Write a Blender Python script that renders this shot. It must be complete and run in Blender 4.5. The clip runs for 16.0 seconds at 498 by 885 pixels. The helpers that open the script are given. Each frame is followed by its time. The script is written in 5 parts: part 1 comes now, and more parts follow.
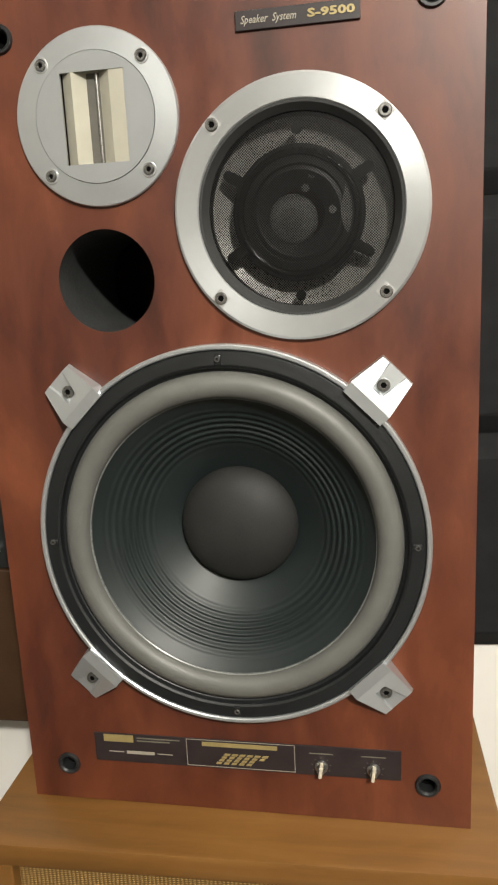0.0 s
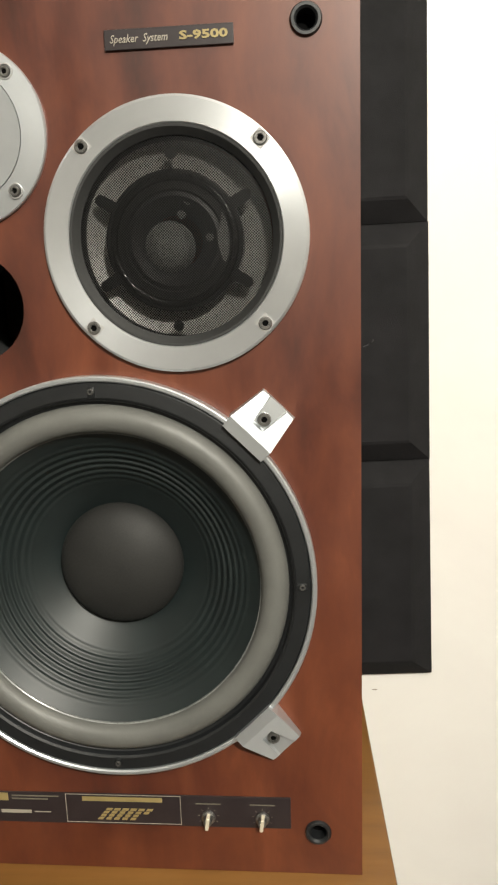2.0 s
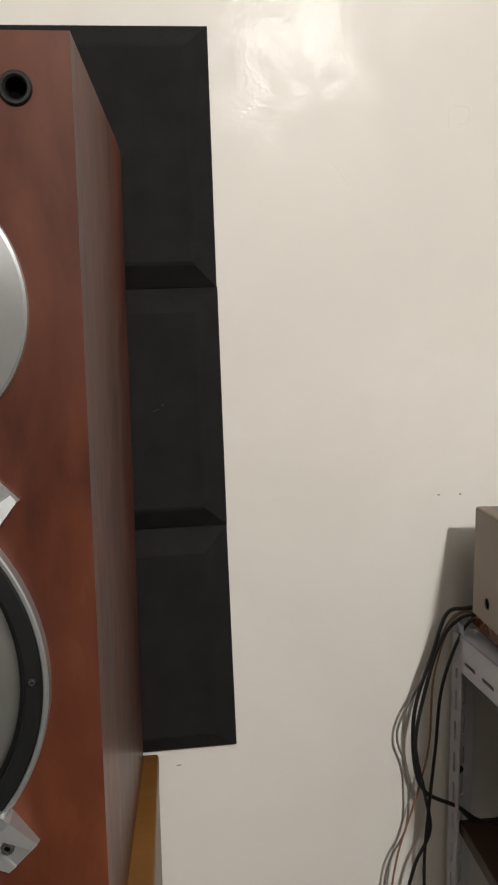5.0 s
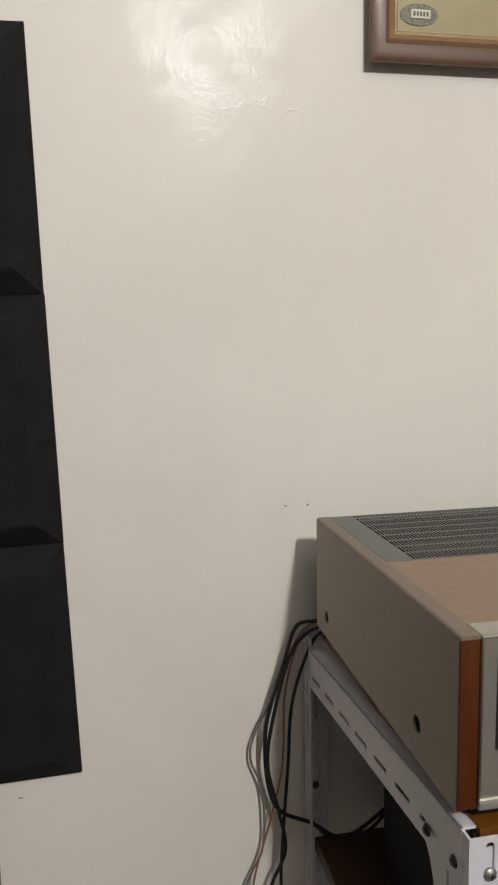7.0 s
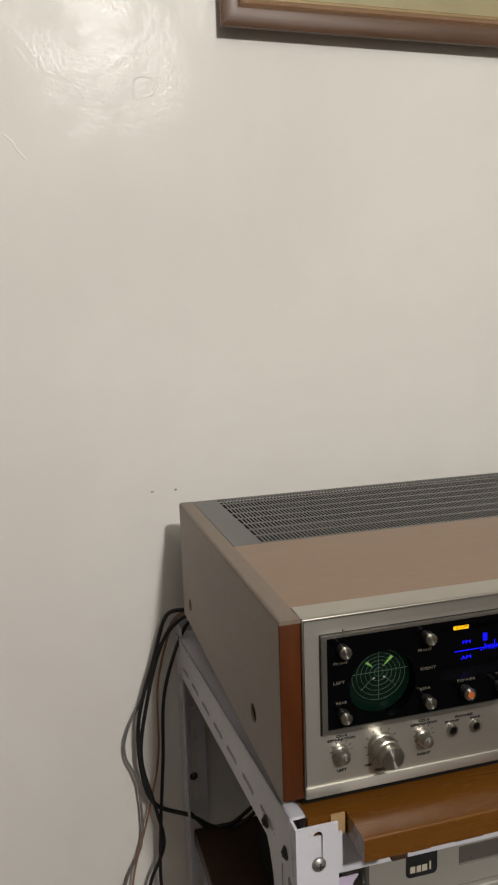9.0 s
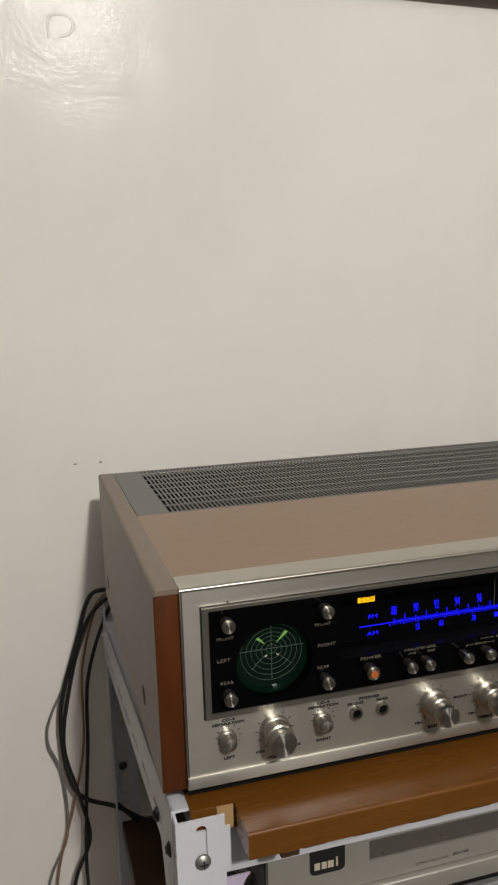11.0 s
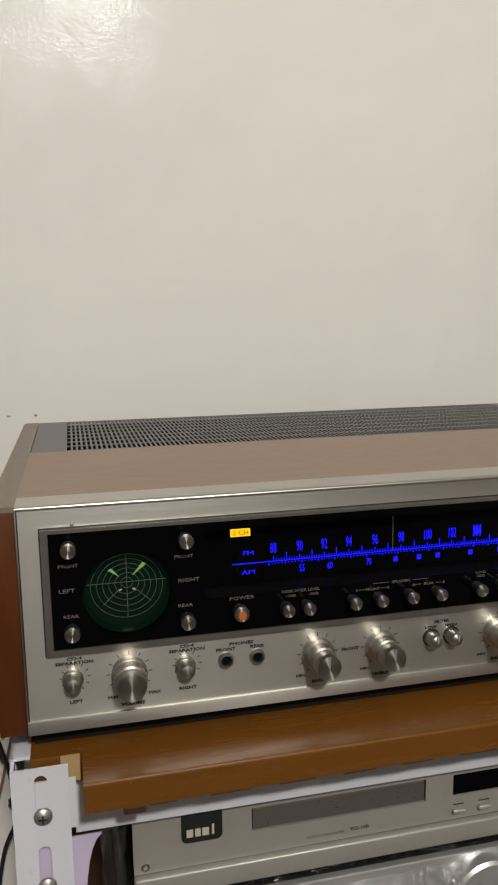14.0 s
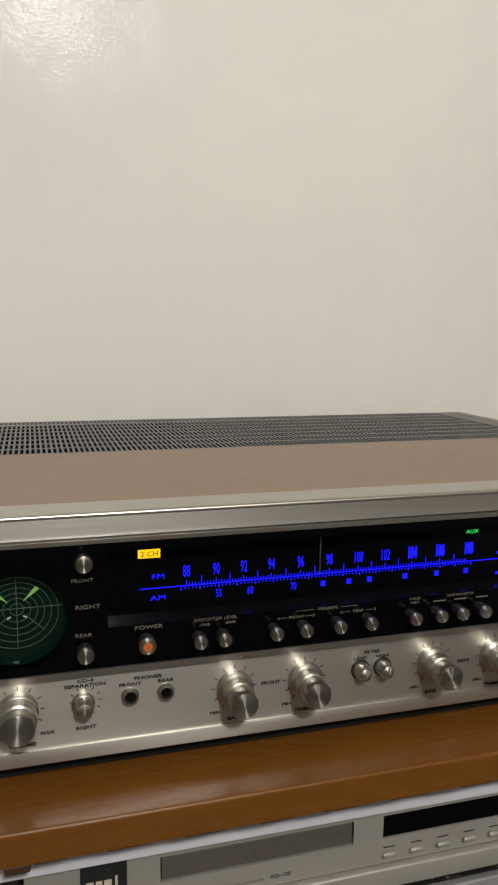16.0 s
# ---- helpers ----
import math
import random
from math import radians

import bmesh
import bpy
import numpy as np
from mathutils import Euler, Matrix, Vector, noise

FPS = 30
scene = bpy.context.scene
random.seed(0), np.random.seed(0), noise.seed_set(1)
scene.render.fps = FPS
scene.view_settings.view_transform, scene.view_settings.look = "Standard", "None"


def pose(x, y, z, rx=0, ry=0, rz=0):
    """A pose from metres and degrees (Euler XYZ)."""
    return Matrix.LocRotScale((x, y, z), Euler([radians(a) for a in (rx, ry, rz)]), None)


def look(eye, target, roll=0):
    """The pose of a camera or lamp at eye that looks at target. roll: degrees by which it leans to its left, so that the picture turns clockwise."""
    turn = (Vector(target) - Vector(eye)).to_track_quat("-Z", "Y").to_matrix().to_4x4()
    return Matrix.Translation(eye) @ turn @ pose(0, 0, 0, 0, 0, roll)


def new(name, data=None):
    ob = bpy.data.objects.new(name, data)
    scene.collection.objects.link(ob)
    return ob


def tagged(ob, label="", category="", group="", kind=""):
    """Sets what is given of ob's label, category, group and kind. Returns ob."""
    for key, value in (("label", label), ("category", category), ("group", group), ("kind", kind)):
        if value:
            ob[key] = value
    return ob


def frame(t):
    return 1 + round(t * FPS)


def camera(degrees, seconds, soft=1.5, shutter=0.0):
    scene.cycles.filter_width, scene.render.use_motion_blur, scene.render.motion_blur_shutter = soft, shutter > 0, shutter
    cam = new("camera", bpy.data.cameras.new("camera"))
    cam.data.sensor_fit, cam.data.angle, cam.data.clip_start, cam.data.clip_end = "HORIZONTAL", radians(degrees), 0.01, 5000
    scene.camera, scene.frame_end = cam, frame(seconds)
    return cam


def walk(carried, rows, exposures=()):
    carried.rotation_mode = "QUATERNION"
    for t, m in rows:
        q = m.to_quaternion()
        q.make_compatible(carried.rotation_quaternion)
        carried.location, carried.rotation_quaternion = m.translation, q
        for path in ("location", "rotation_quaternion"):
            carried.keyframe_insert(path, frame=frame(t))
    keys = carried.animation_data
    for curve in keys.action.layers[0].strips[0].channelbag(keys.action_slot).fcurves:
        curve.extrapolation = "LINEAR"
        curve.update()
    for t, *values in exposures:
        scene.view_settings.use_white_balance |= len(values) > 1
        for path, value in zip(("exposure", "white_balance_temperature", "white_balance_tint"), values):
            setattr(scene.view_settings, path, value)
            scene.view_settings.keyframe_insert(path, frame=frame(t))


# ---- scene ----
cam = camera(37.0, 16.0, 2.2)
PATH = [
    (0, (0.123, -0.613, 1.161), (-0.169, 1.317, 0.726), -2.8),
    (0.5, (0.126, -0.603, 1.162), (-0.115, 1.334, 0.726), -2.4),
    (1, (0.136, -0.596, 1.162), (-0.084, 1.341, 0.717), -2.3),
    (1.5, (0.144, -0.589, 1.163), (-0.018, 1.359, 0.739), -2.2),
    (2, (0.161, -0.58, 1.168), (0.058, 1.378, 0.772), -1.9),
    (2.5, (0.178, -0.578, 1.177), (0.138, 1.387, 0.807), -1.4),
    (3, (0.195, -0.573, 1.179), (0.212, 1.396, 0.827), -1.2),
    (3.5, (0.218, -0.565, 1.189), (0.296, 1.405, 0.854), -1.1),
    (4, (0.234, -0.554, 1.189), (0.375, 1.416, 0.871), -0.9),
    (6.3, (0.367, -0.549, 1.188), (0.646, 1.412, 0.911), -1.0),
    (6.5, (0.379, -0.543, 1.187), (0.688, 1.413, 0.907), -1.0),
    (7, (0.403, -0.537, 1.19), (0.772, 1.408, 0.913), -1.1),
    (7.5, (0.429, -0.533, 1.193), (0.855, 1.402, 0.919), -1.5),
    (8, (0.45, -0.535, 1.19), (0.921, 1.388, 0.907), -1.9),
    (8.5, (0.471, -0.536, 1.187), (0.979, 1.376, 0.89), -2.0),
    (9, (0.496, -0.527, 1.178), (1.028, 1.375, 0.862), -1.9),
    (9.5, (0.522, -0.515, 1.17), (1.079, 1.377, 0.834), -1.7),
    (12, (0.608, -0.497, 1.115), (1.147, 1.4, 0.777), -1.6),
    (12.5, (0.629, -0.506, 1.101), (1.144, 1.402, 0.794), -1.5),
    (13, (0.66, -0.503, 1.092), (1.162, 1.409, 0.788), -1.3),
    (13.5, (0.673, -0.498, 1.084), (1.153, 1.419, 0.776), -1.0),
    (14, (0.685, -0.486, 1.078), (1.153, 1.432, 0.754), -0.8),
    (14.5, (0.697, -0.473, 1.068), (1.17, 1.444, 0.748), -0.1),
    (15, (0.703, -0.462, 1.068), (1.181, 1.454, 0.753), 0.3),
    (15.5, (0.713, -0.452, 1.067), (1.213, 1.459, 0.746), 0.5),
    (16, (0.721, -0.449, 1.076), (1.289, 1.442, 0.756), 0.8),
]
EXPOSURES = [(0.0, 1.13, 6800, 7), (1.5, 1.12, 6850, 6), (2.3, 1.04, 6900, 7), (3.0, 0.50, 6850, 10), (3.5, 0.26, 6750, 10), (4.0, 0.17, 6700, 10),
             (6.3, 0.08, 6650, 11), (7.6, -0.05, 6630, 11), (9.7, -0.04, 6620, 11), (13.0, 0.0, 6600, 10), (16.0, 0.03, 6580, 10)]
walk(cam, [(t, look(eye, target, roll)) for t, eye, target, roll in PATH], EXPOSURES)

# ---- world and lights ----
world = bpy.data.worlds.new("room_dark")
scene.world = world
world.use_nodes = True
world.node_tree.nodes["Background"].inputs["Color"].default_value = (0.9, 0.95, 1.0, 1)
world.node_tree.nodes["Background"].inputs["Strength"].default_value = 0.018

bulb = bpy.data.lights.new("ceiling_bulb", "POINT")
bulb.energy, bulb.shadow_soft_size, bulb.color = 148, 0.06, (1.0, 0.97, 0.925)
bulb_ob = new("ceiling_bulb", bulb)
bulb_ob.location = (0.835, -1.95, 2.345)


# ---- materials ----
def nodes_of(m):
    m.use_nodes = True
    return m.node_tree.nodes, m.node_tree.links, m.node_tree.nodes["Principled BSDF"]


def mapped(n, l, stretch=(1, 1, 1)):
    tc, mp = n.new("ShaderNodeTexCoord"), n.new("ShaderNodeMapping")
    mp.inputs["Scale"].default_value = stretch
    l.new(tc.outputs["Object"], mp.inputs["Vector"])
    return mp.outputs["Vector"]


def noise_node(n, l, vec, scale, detail=4, rough=0.55, distort=0.0):
    t = n.new("ShaderNodeTexNoise")
    t.inputs["Scale"].default_value, t.inputs["Detail"].default_value = scale, detail
    t.inputs["Roughness"].default_value, t.inputs["Distortion"].default_value = rough, distort
    l.new(vec, t.inputs["Vector"])
    return t.outputs["Fac"]


def ramp(n, l, fac, stops):
    r = n.new("ShaderNodeValToRGB")
    while len(r.color_ramp.elements) < len(stops):
        r.color_ramp.elements.new(0.5)
    for e, (p, c) in zip(r.color_ramp.elements, stops):
        e.position, e.color = p, (*c, 1)
    l.new(fac, r.inputs["Fac"])
    return r.outputs["Color"]


def spread(n, l, fac, lo, hi, a=0.3, b=0.7):
    r = n.new("ShaderNodeMapRange")
    for k, v in zip(("From Min", "From Max", "To Min", "To Max"), (a, b, lo, hi)):
        r.inputs[k].default_value = v
    l.new(fac, r.inputs["Value"])
    return r.outputs["Result"]


def bumped(n, l, p, fac, strength, dist):
    b = n.new("ShaderNodeBump")
    b.inputs["Strength"].default_value, b.inputs["Distance"].default_value = strength, dist
    l.new(fac, b.inputs["Height"])
    l.new(b.outputs["Normal"], p.inputs["Normal"])
    return b


def mat(name, col, rough=0.5, metal=0.0, var=0.12, scale=25, fine=300, bump=0.15, dist=0.0004, stretch=(1, 1, 1), rvar=0.08, coat=0.0, spec=0.5):
    """A plain surface with stains at one scale and grain at another."""
    m = bpy.data.materials.new(name)
    n, l, p = nodes_of(m)
    v = mapped(n, l, stretch)
    big, small = noise_node(n, l, v, scale), noise_node(n, l, v, fine, 3)
    lo, hi = [c * (1 - var) for c in col], [min(1, c * (1 + var)) for c in col]
    l.new(ramp(n, l, big, ((0.3, lo), (0.7, hi))), p.inputs["Base Color"])
    l.new(spread(n, l, small, max(0.02, rough - rvar), min(1, rough + rvar)), p.inputs["Roughness"])
    p.inputs["Metallic"].default_value, p.inputs["Coat Weight"].default_value = metal, coat
    p.inputs["Specular IOR Level"].default_value = spec
    if bump:
        bumped(n, l, p, small, bump, dist)
    return m


def wood(name, stops, grain=(1, 1, 0.08), scale=60, patch=7, rough=0.4, coat=0.2, bump=0.2):
    """Wood with long grain and blotches of tone."""
    m = bpy.data.materials.new(name)
    n, l, p = nodes_of(m)
    v, flat = mapped(n, l, grain), mapped(n, l, tuple(0.4 + 0.6 * g for g in grain))
    g1, g2 = noise_node(n, l, v, scale, 6, 0.65, 0.4), noise_node(n, l, flat, patch, 5, 0.6, 0.8)
    mx = n.new("ShaderNodeMath")
    mx.operation = "MULTIPLY_ADD"
    l.new(g1, mx.inputs[0])
    mx.inputs[1].default_value = 0.45
    half = n.new("ShaderNodeMath")
    half.operation, half.inputs[1].default_value = "MULTIPLY", 0.6
    l.new(g2, half.inputs[0])
    l.new(half.outputs[0], mx.inputs[2])
    l.new(ramp(n, l, mx.outputs[0], stops), p.inputs["Base Color"])
    l.new(spread(n, l, g1, rough - 0.07, rough + 0.1), p.inputs["Roughness"])
    p.inputs["Coat Weight"].default_value, p.inputs["Coat Roughness"].default_value = coat, 0.25
    bumped(n, l, p, g1, bump, 0.0004)
    return m


def glow(name, col, strength):
    m = bpy.data.materials.new(name)
    n, l, p = nodes_of(m)
    p.inputs["Base Color"].default_value = (*[0.2 * c for c in col], 1)
    p.inputs["Emission Color"].default_value = (*col, 1)
    p.inputs["Emission Strength"].default_value = strength
    return m


def wall_paint(name="wall_paint", lo=(0.742, 0.716, 0.678), hi=(0.800, 0.785, 0.738)):
    """Semi-gloss paint over uneven plaster: smooth zones and zones full of small lumps."""
    m = bpy.data.materials.new(name)
    n, l, p = nodes_of(m)
    v = mapped(n, l)
    big, low = noise_node(n, l, v, 3.2, 5, 0.6, 0.6), noise_node(n, l, v, 9, 3)
    lumps, zones, dents = noise_node(n, l, v, 235, 3, 0.6, 0.0), noise_node(n, l, v, 15, 4, 0.6, 0.5), noise_node(n, l, v, 42, 3, 0.5, 0.3)
    l.new(ramp(n, l, big, ((0.3, lo), (0.7, hi))), p.inputs["Base Color"])
    p.inputs["Roughness"].default_value = 0.5
    p.inputs["Specular IOR Level"].default_value = 0.1
    bumped(n, l, p, low, 0.5, 0.0012)
    mul, mid, add = n.new("ShaderNodeMath"), n.new("ShaderNodeMath"), n.new("ShaderNodeMath")
    mul.operation = "MULTIPLY"
    l.new(lumps, mul.inputs[0])
    l.new(spread(n, l, zones, 0.35, 1.0, 0.40, 0.62), mul.inputs[1])
    mid.operation, mid.inputs[1].default_value = "MULTIPLY_ADD", 0.5
    l.new(dents, mid.inputs[0])
    l.new(mul.outputs[0], mid.inputs[2])
    add.operation, add.inputs[1].default_value = "MULTIPLY_ADD", 0.5
    l.new(low, add.inputs[0])
    l.new(mid.outputs[0], add.inputs[2])
    film = n.new("ShaderNodeBump")
    film.inputs["Strength"].default_value, film.inputs["Distance"].default_value = 1.0, 0.00048
    l.new(add.outputs[0], film.inputs["Height"])
    l.new(film.outputs["Normal"], p.inputs["Coat Normal"])
    l.new(spread(n, l, zones, 0.06, 0.25, 0.38, 0.62), p.inputs["Coat Weight"])
    l.new(spread(n, l, zones, 0.20, 0.13, 0.38, 0.62), p.inputs["Coat Roughness"])
    return m


def mesh_metal():
    """Black perforated sheet: a lattice of small round holes."""
    m = bpy.data.materials.new("perforated_metal")
    n, l, p = nodes_of(m)
    v = mapped(n, l)
    sep = n.new("ShaderNodeSeparateXYZ")
    l.new(v, sep.inputs[0])
    waves = []
    for out in ("X", "Z"):
        k, s = n.new("ShaderNodeMath"), n.new("ShaderNodeMath")
        k.operation, k.inputs[1].default_value = "MULTIPLY", 2 * math.pi / 0.0021
        s.operation = "SINE"
        l.new(sep.outputs[out], k.inputs[0])
        l.new(k.outputs[0], s.inputs[0])
        waves.append(s.outputs[0])
    a, gt = n.new("ShaderNodeMath"), n.new("ShaderNodeMath")
    a.operation = "MULTIPLY"
    l.new(waves[0], a.inputs[0])
    l.new(waves[1], a.inputs[1])
    gt.operation, gt.inputs[1].default_value = "GREATER_THAN", 0.05
    l.new(a.outputs[0], gt.inputs[0])
    inv = n.new("ShaderNodeMath")
    inv.operation, inv.inputs[0].default_value = "SUBTRACT", 1.0
    l.new(gt.outputs[0], inv.inputs[1])
    l.new(inv.outputs[0], p.inputs["Alpha"])
    p.inputs["Base Color"].default_value = (0.005, 0.005, 0.005, 1)
    p.inputs["Roughness"].default_value, p.inputs["Metallic"].default_value = 0.6, 0.0
    return m


def cane():
    """Woven grille cloth in beige and brown."""
    m = bpy.data.materials.new("woven_cane")
    n, l, p = nodes_of(m)
    v = mapped(n, l)
    w1, w2 = n.new("ShaderNodeTexWave"), n.new("ShaderNodeTexWave")
    for w, d, s in ((w1, "X", 80), (w2, "Z", 150)):
        w.bands_direction, w.inputs["Scale"].default_value, w.inputs["Distortion"].default_value = d, s, 1.2
        w.inputs["Detail"].default_value = 2
        l.new(v, w.inputs["Vector"])
    mul = n.new("ShaderNodeMath")
    mul.operation = "MULTIPLY"
    l.new(w1.outputs["Fac"], mul.inputs[0])
    l.new(w2.outputs["Fac"], mul.inputs[1])
    l.new(ramp(n, l, mul.outputs[0], ((0.05, (0.15, 0.085, 0.027)), (0.3, (0.29, 0.168, 0.056)), (0.8, (0.40, 0.245, 0.085)))), p.inputs["Base Color"])
    p.inputs["Roughness"].default_value, p.inputs["Specular IOR Level"].default_value = 0.85, 0.2
    bumped(n, l, p, mul.outputs[0], 0.8, 0.0015)
    return m


def clear_wrap():
    """Thin crumpled film: clear, with glossy folds."""
    m = bpy.data.materials.new("clear_plastic_wrap")
    n, l, p = nodes_of(m)
    v = mapped(n, l, (1, 1, 0.45))
    film, gloss, mix = n.new("ShaderNodeBsdfTransparent"), n.new("ShaderNodeBsdfGlossy"), n.new("ShaderNodeMixShader")
    film.inputs["Color"].default_value = (0.93, 0.93, 0.92, 1)
    gloss.inputs["Roughness"].default_value = 0.09
    b = n.new("ShaderNodeBump")
    b.inputs["Strength"].default_value, b.inputs["Distance"].default_value = 1.0, 0.006
    l.new(noise_node(n, l, v, 75, 4, 0.6, 1.0), b.inputs["Height"])
    l.new(b.outputs["Normal"], gloss.inputs["Normal"])
    mix.inputs["Fac"].default_value = 0.16
    l.new(film.outputs[0], mix.inputs[1])
    l.new(gloss.outputs[0], mix.inputs[2])
    l.new(mix.outputs[0], n["Material Output"].inputs["Surface"])
    n.remove(p)
    return m


WALL = wall_paint()
# Unseen walls, far darker than the north one to hold down bounce light.
FARWALL_DARKENED = wall_paint("far_wall_darkened", (0.19, 0.178, 0.158), (0.23, 0.218, 0.194))
MAHOGANY = wood("mahogany_veneer", ((0.33, (0.020, 0.0080, 0.0058)), (0.465, (0.072, 0.0168, 0.008)), (0.58, (0.115, 0.0290, 0.0113)), (0.73, (0.204, 0.057, 0.0225))), (1, 1, 0.30), 20, 6, 0.44, 0.3, 0.06)
WALNUT = wood("walnut_top", ((0.3, (0.095, 0.045, 0.012)), (0.52, (0.163, 0.073, 0.0175)), (0.75, (0.215, 0.102, 0.028))), (0.1, 1, 1), 60, 6, 0.42, 0.15)
VARNISH = wood("varnished_board", ((0.3, (0.122, 0.045, 0.0065)), (0.5, (0.136, 0.051, 0.0075)), (0.75, (0.155, 0.060, 0.0090))), (0.10, 1, 1), 95, 5, 0.24, 0.12, 1.0)
for node in VARNISH.node_tree.nodes:
    if node.type == "BUMP":
        node.inputs["Distance"].default_value = 0.0003
PINE = wood("raw_pine", ((0.3, (0.30, 0.18, 0.075)), (0.7, (0.42, 0.28, 0.13))), (0.2, 1, 1), 80, 10, 0.7, 0.0)
CHEEK = wood("red_wood_cheek", ((0.3, (0.042, 0.0110, 0.0028)), (0.55, (0.085, 0.0225, 0.0048)), (0.75, (0.128, 0.035, 0.0075))), (1, 1, 0.1), 70, 12, 0.42, 0.05)
DARKWOOD = wood("dark_brown_wood", ((0.3, (0.027, 0.0115, 0.0038)), (0.7, (0.056, 0.025, 0.0085))), (1, 0.1, 1), 60, 8, 0.5, 0.1)
# One vinyl, lighting put into its tone: top warmed, rim shaded, side lifted.
VINYL_TOP_WARMED = mat("walnut_vinyl_top_warmed", (0.245, 0.160, 0.106), 0.42, 0, 0.05, 8, 260, 0.03, stretch=(0.3, 1, 1), rvar=0.03)
VINYL_RIM_SHADED = mat("walnut_vinyl_rim_shaded", (0.178, 0.138, 0.105), 0.45, 0, 0.07, 7, 200, 0.02, stretch=(1, 0.3, 1), rvar=0.03)
VINYL_SIDE_LIFTED = mat("walnut_vinyl_side_lifted", (0.280, 0.224, 0.172), 0.45, 0, 0.07, 7, 200, 0.02, stretch=(1, 0.3, 1), rvar=0.03)
SILVER = mat("satin_silver", (0.60, 0.60, 0.60), 0.36, 0.7, 0.05, 30, 500, 0)
CAST = mat("cast_aluminium", (0.57, 0.596, 0.615), 0.32, 0.75, 0.03, 40, 700, 0.03, 0.0001, rvar=0.03)
BRUSHED = mat("brushed_aluminium", (0.510, 0.493, 0.451), 0.41, 0.95, 0.02, 30, 300, 0.03, 0.0001, (0.02, 1, 5), 0.03)
# Panel aluminium again, darkened to paint in the bevel's shade.
BEZEL_SHADED = mat("satin_bezel_shaded", (0.40, 0.385, 0.35), 0.34, 0.95, 0.02, 30, 300, 0.03, 0.0001, (0.02, 1, 5), 0.03)
KNOB = mat("turned_aluminium", (0.50, 0.48, 0.43), 0.30, 1.0, 0.03, 60, 500, 0, rvar=0.02)


def brushed(m, across, amount):
    """Spreads the gloss across the brush lines; across is a fixed direction, or None for turned rings."""
    n, l, p = nodes_of(m)
    if across is None:
        tc = n.new("ShaderNodeTexCoord")
        out = tc.outputs["Object"]
    else:
        c = n.new("ShaderNodeCombineXYZ")
        for k in range(3):
            c.inputs[k].default_value = across[k]
        out = c.outputs[0]
    l.new(out, p.inputs["Tangent"])
    p.inputs["Anisotropic"].default_value = amount
    return m


brushed(BRUSHED, (0, 0, 1), 0.6)


def turned_about(m, cx, cz, amount):
    """Gloss of a face turned on a lathe about the point (cx, cz)."""
    n, l, p = nodes_of(m)
    tc, off = n.new("ShaderNodeTexCoord"), n.new("ShaderNodeVectorMath")
    off.operation = "SUBTRACT"
    off.inputs[1].default_value = (cx, 0, cz)
    l.new(tc.outputs["Object"], off.inputs[0])
    l.new(off.outputs["Vector"], p.inputs["Tangent"])
    p.inputs["Anisotropic"].default_value = amount
    return m


TURNED = brushed(mat("turned_face", (0.50, 0.48, 0.43), 0.30, 1.0, 0.03, 60, 500, 0, rvar=0.02), None, 0.95)
KNURL = mat("dark_knurled_metal", (0.42, 0.40, 0.355), 0.38, 1.0, 0.05, 60, 900, 0.3, 0.0002)
BARREL = mat("dark_barrel", (0.055, 0.053, 0.05), 0.35, 0.7, 0.1, 60, 500, 0)
LAVENDER = mat("lavender_primer", (0.50, 0.43, 0.57), 0.5, 0, 0.06, 14, 260, 0.1)
ZINC = mat("dull_zinc", (0.36, 0.355, 0.34), 0.42, 0.85, 0.12, 200, 900, 0.1)
STEEL = mat("screw_steel", (0.27, 0.265, 0.255), 0.32, 0.9, 0.15, 200, 900, 0.1)
BLACK = mat("black_satin", (0.013, 0.014, 0.015), 0.38, 0, 0.2, 40, 400, 0.1)
GASKET = mat("black_gasket", (0.0085, 0.0095, 0.0105), 0.42, 0, 0.15, 30, 350, 0.25)
HOLE = mat("unlit_black", (0.003, 0.003, 0.003), 0.9, 0, 0.1, 30, 200, 0, spec=0.05)
SURROUND = mat("grey_surround", (0.107, 0.108, 0.100), 0.5, 0, 0.12, 25, 300, 0.25)
CONE = mat("black_paper_cone", (0.0078, 0.0128, 0.0130), 0.48, 0, 0.15, 30, 500, 0, spec=0.5, rvar=0.01)
DOME = mat("black_dust_cap", (0.016, 0.016, 0.015), 0.66, 0, 0.2, 25, 700, 0.08, spec=0.4)
HORN = mat("horn_cream", (0.455, 0.437, 0.365), 0.4, 0.3, 0.06, 30, 400, 0.05)
PORTGREY = mat("port_tube", (0.025, 0.026, 0.026), 0.6, 0, 0.2, 40, 400, 0.2)
PLATE = mat("badge_plate", (0.022, 0.016, 0.017), 0.4, 0, 0.15, 60, 500, 0.05)
DULLGOLD = mat("dull_gold_print", (0.33, 0.265, 0.125), 0.42, 0.5, 0.08, 90, 500, 0)
GOLD = mat("gold_print", (0.52, 0.41, 0.18), 0.38, 0.6, 0.08, 90, 500, 0)
DIMPALE = mat("dim_pale_print", (0.36, 0.33, 0.27), 0.5, 0.2, 0.05, 90, 500, 0)
PALE = mat("pale_print", (0.62, 0.56, 0.44), 0.5, 0.2, 0.05, 90, 500, 0)
INK = mat("dark_print", (0.014, 0.013, 0.012), 0.6, 0, 0.1, 90, 500, 0)
LEGEND = mat("panel_legend", (0.135, 0.122, 0.092), 0.5, 0, 0.1, 90, 500, 0)
FOAM = mat("black_acoustic_foam", (0.0110, 0.0107, 0.0116), 0.85, 0, 0.25, 30, 900, 0.6, 0.001, spec=0.25)
MESH = mesh_metal()
CANE = cane()
WRAP = clear_wrap()
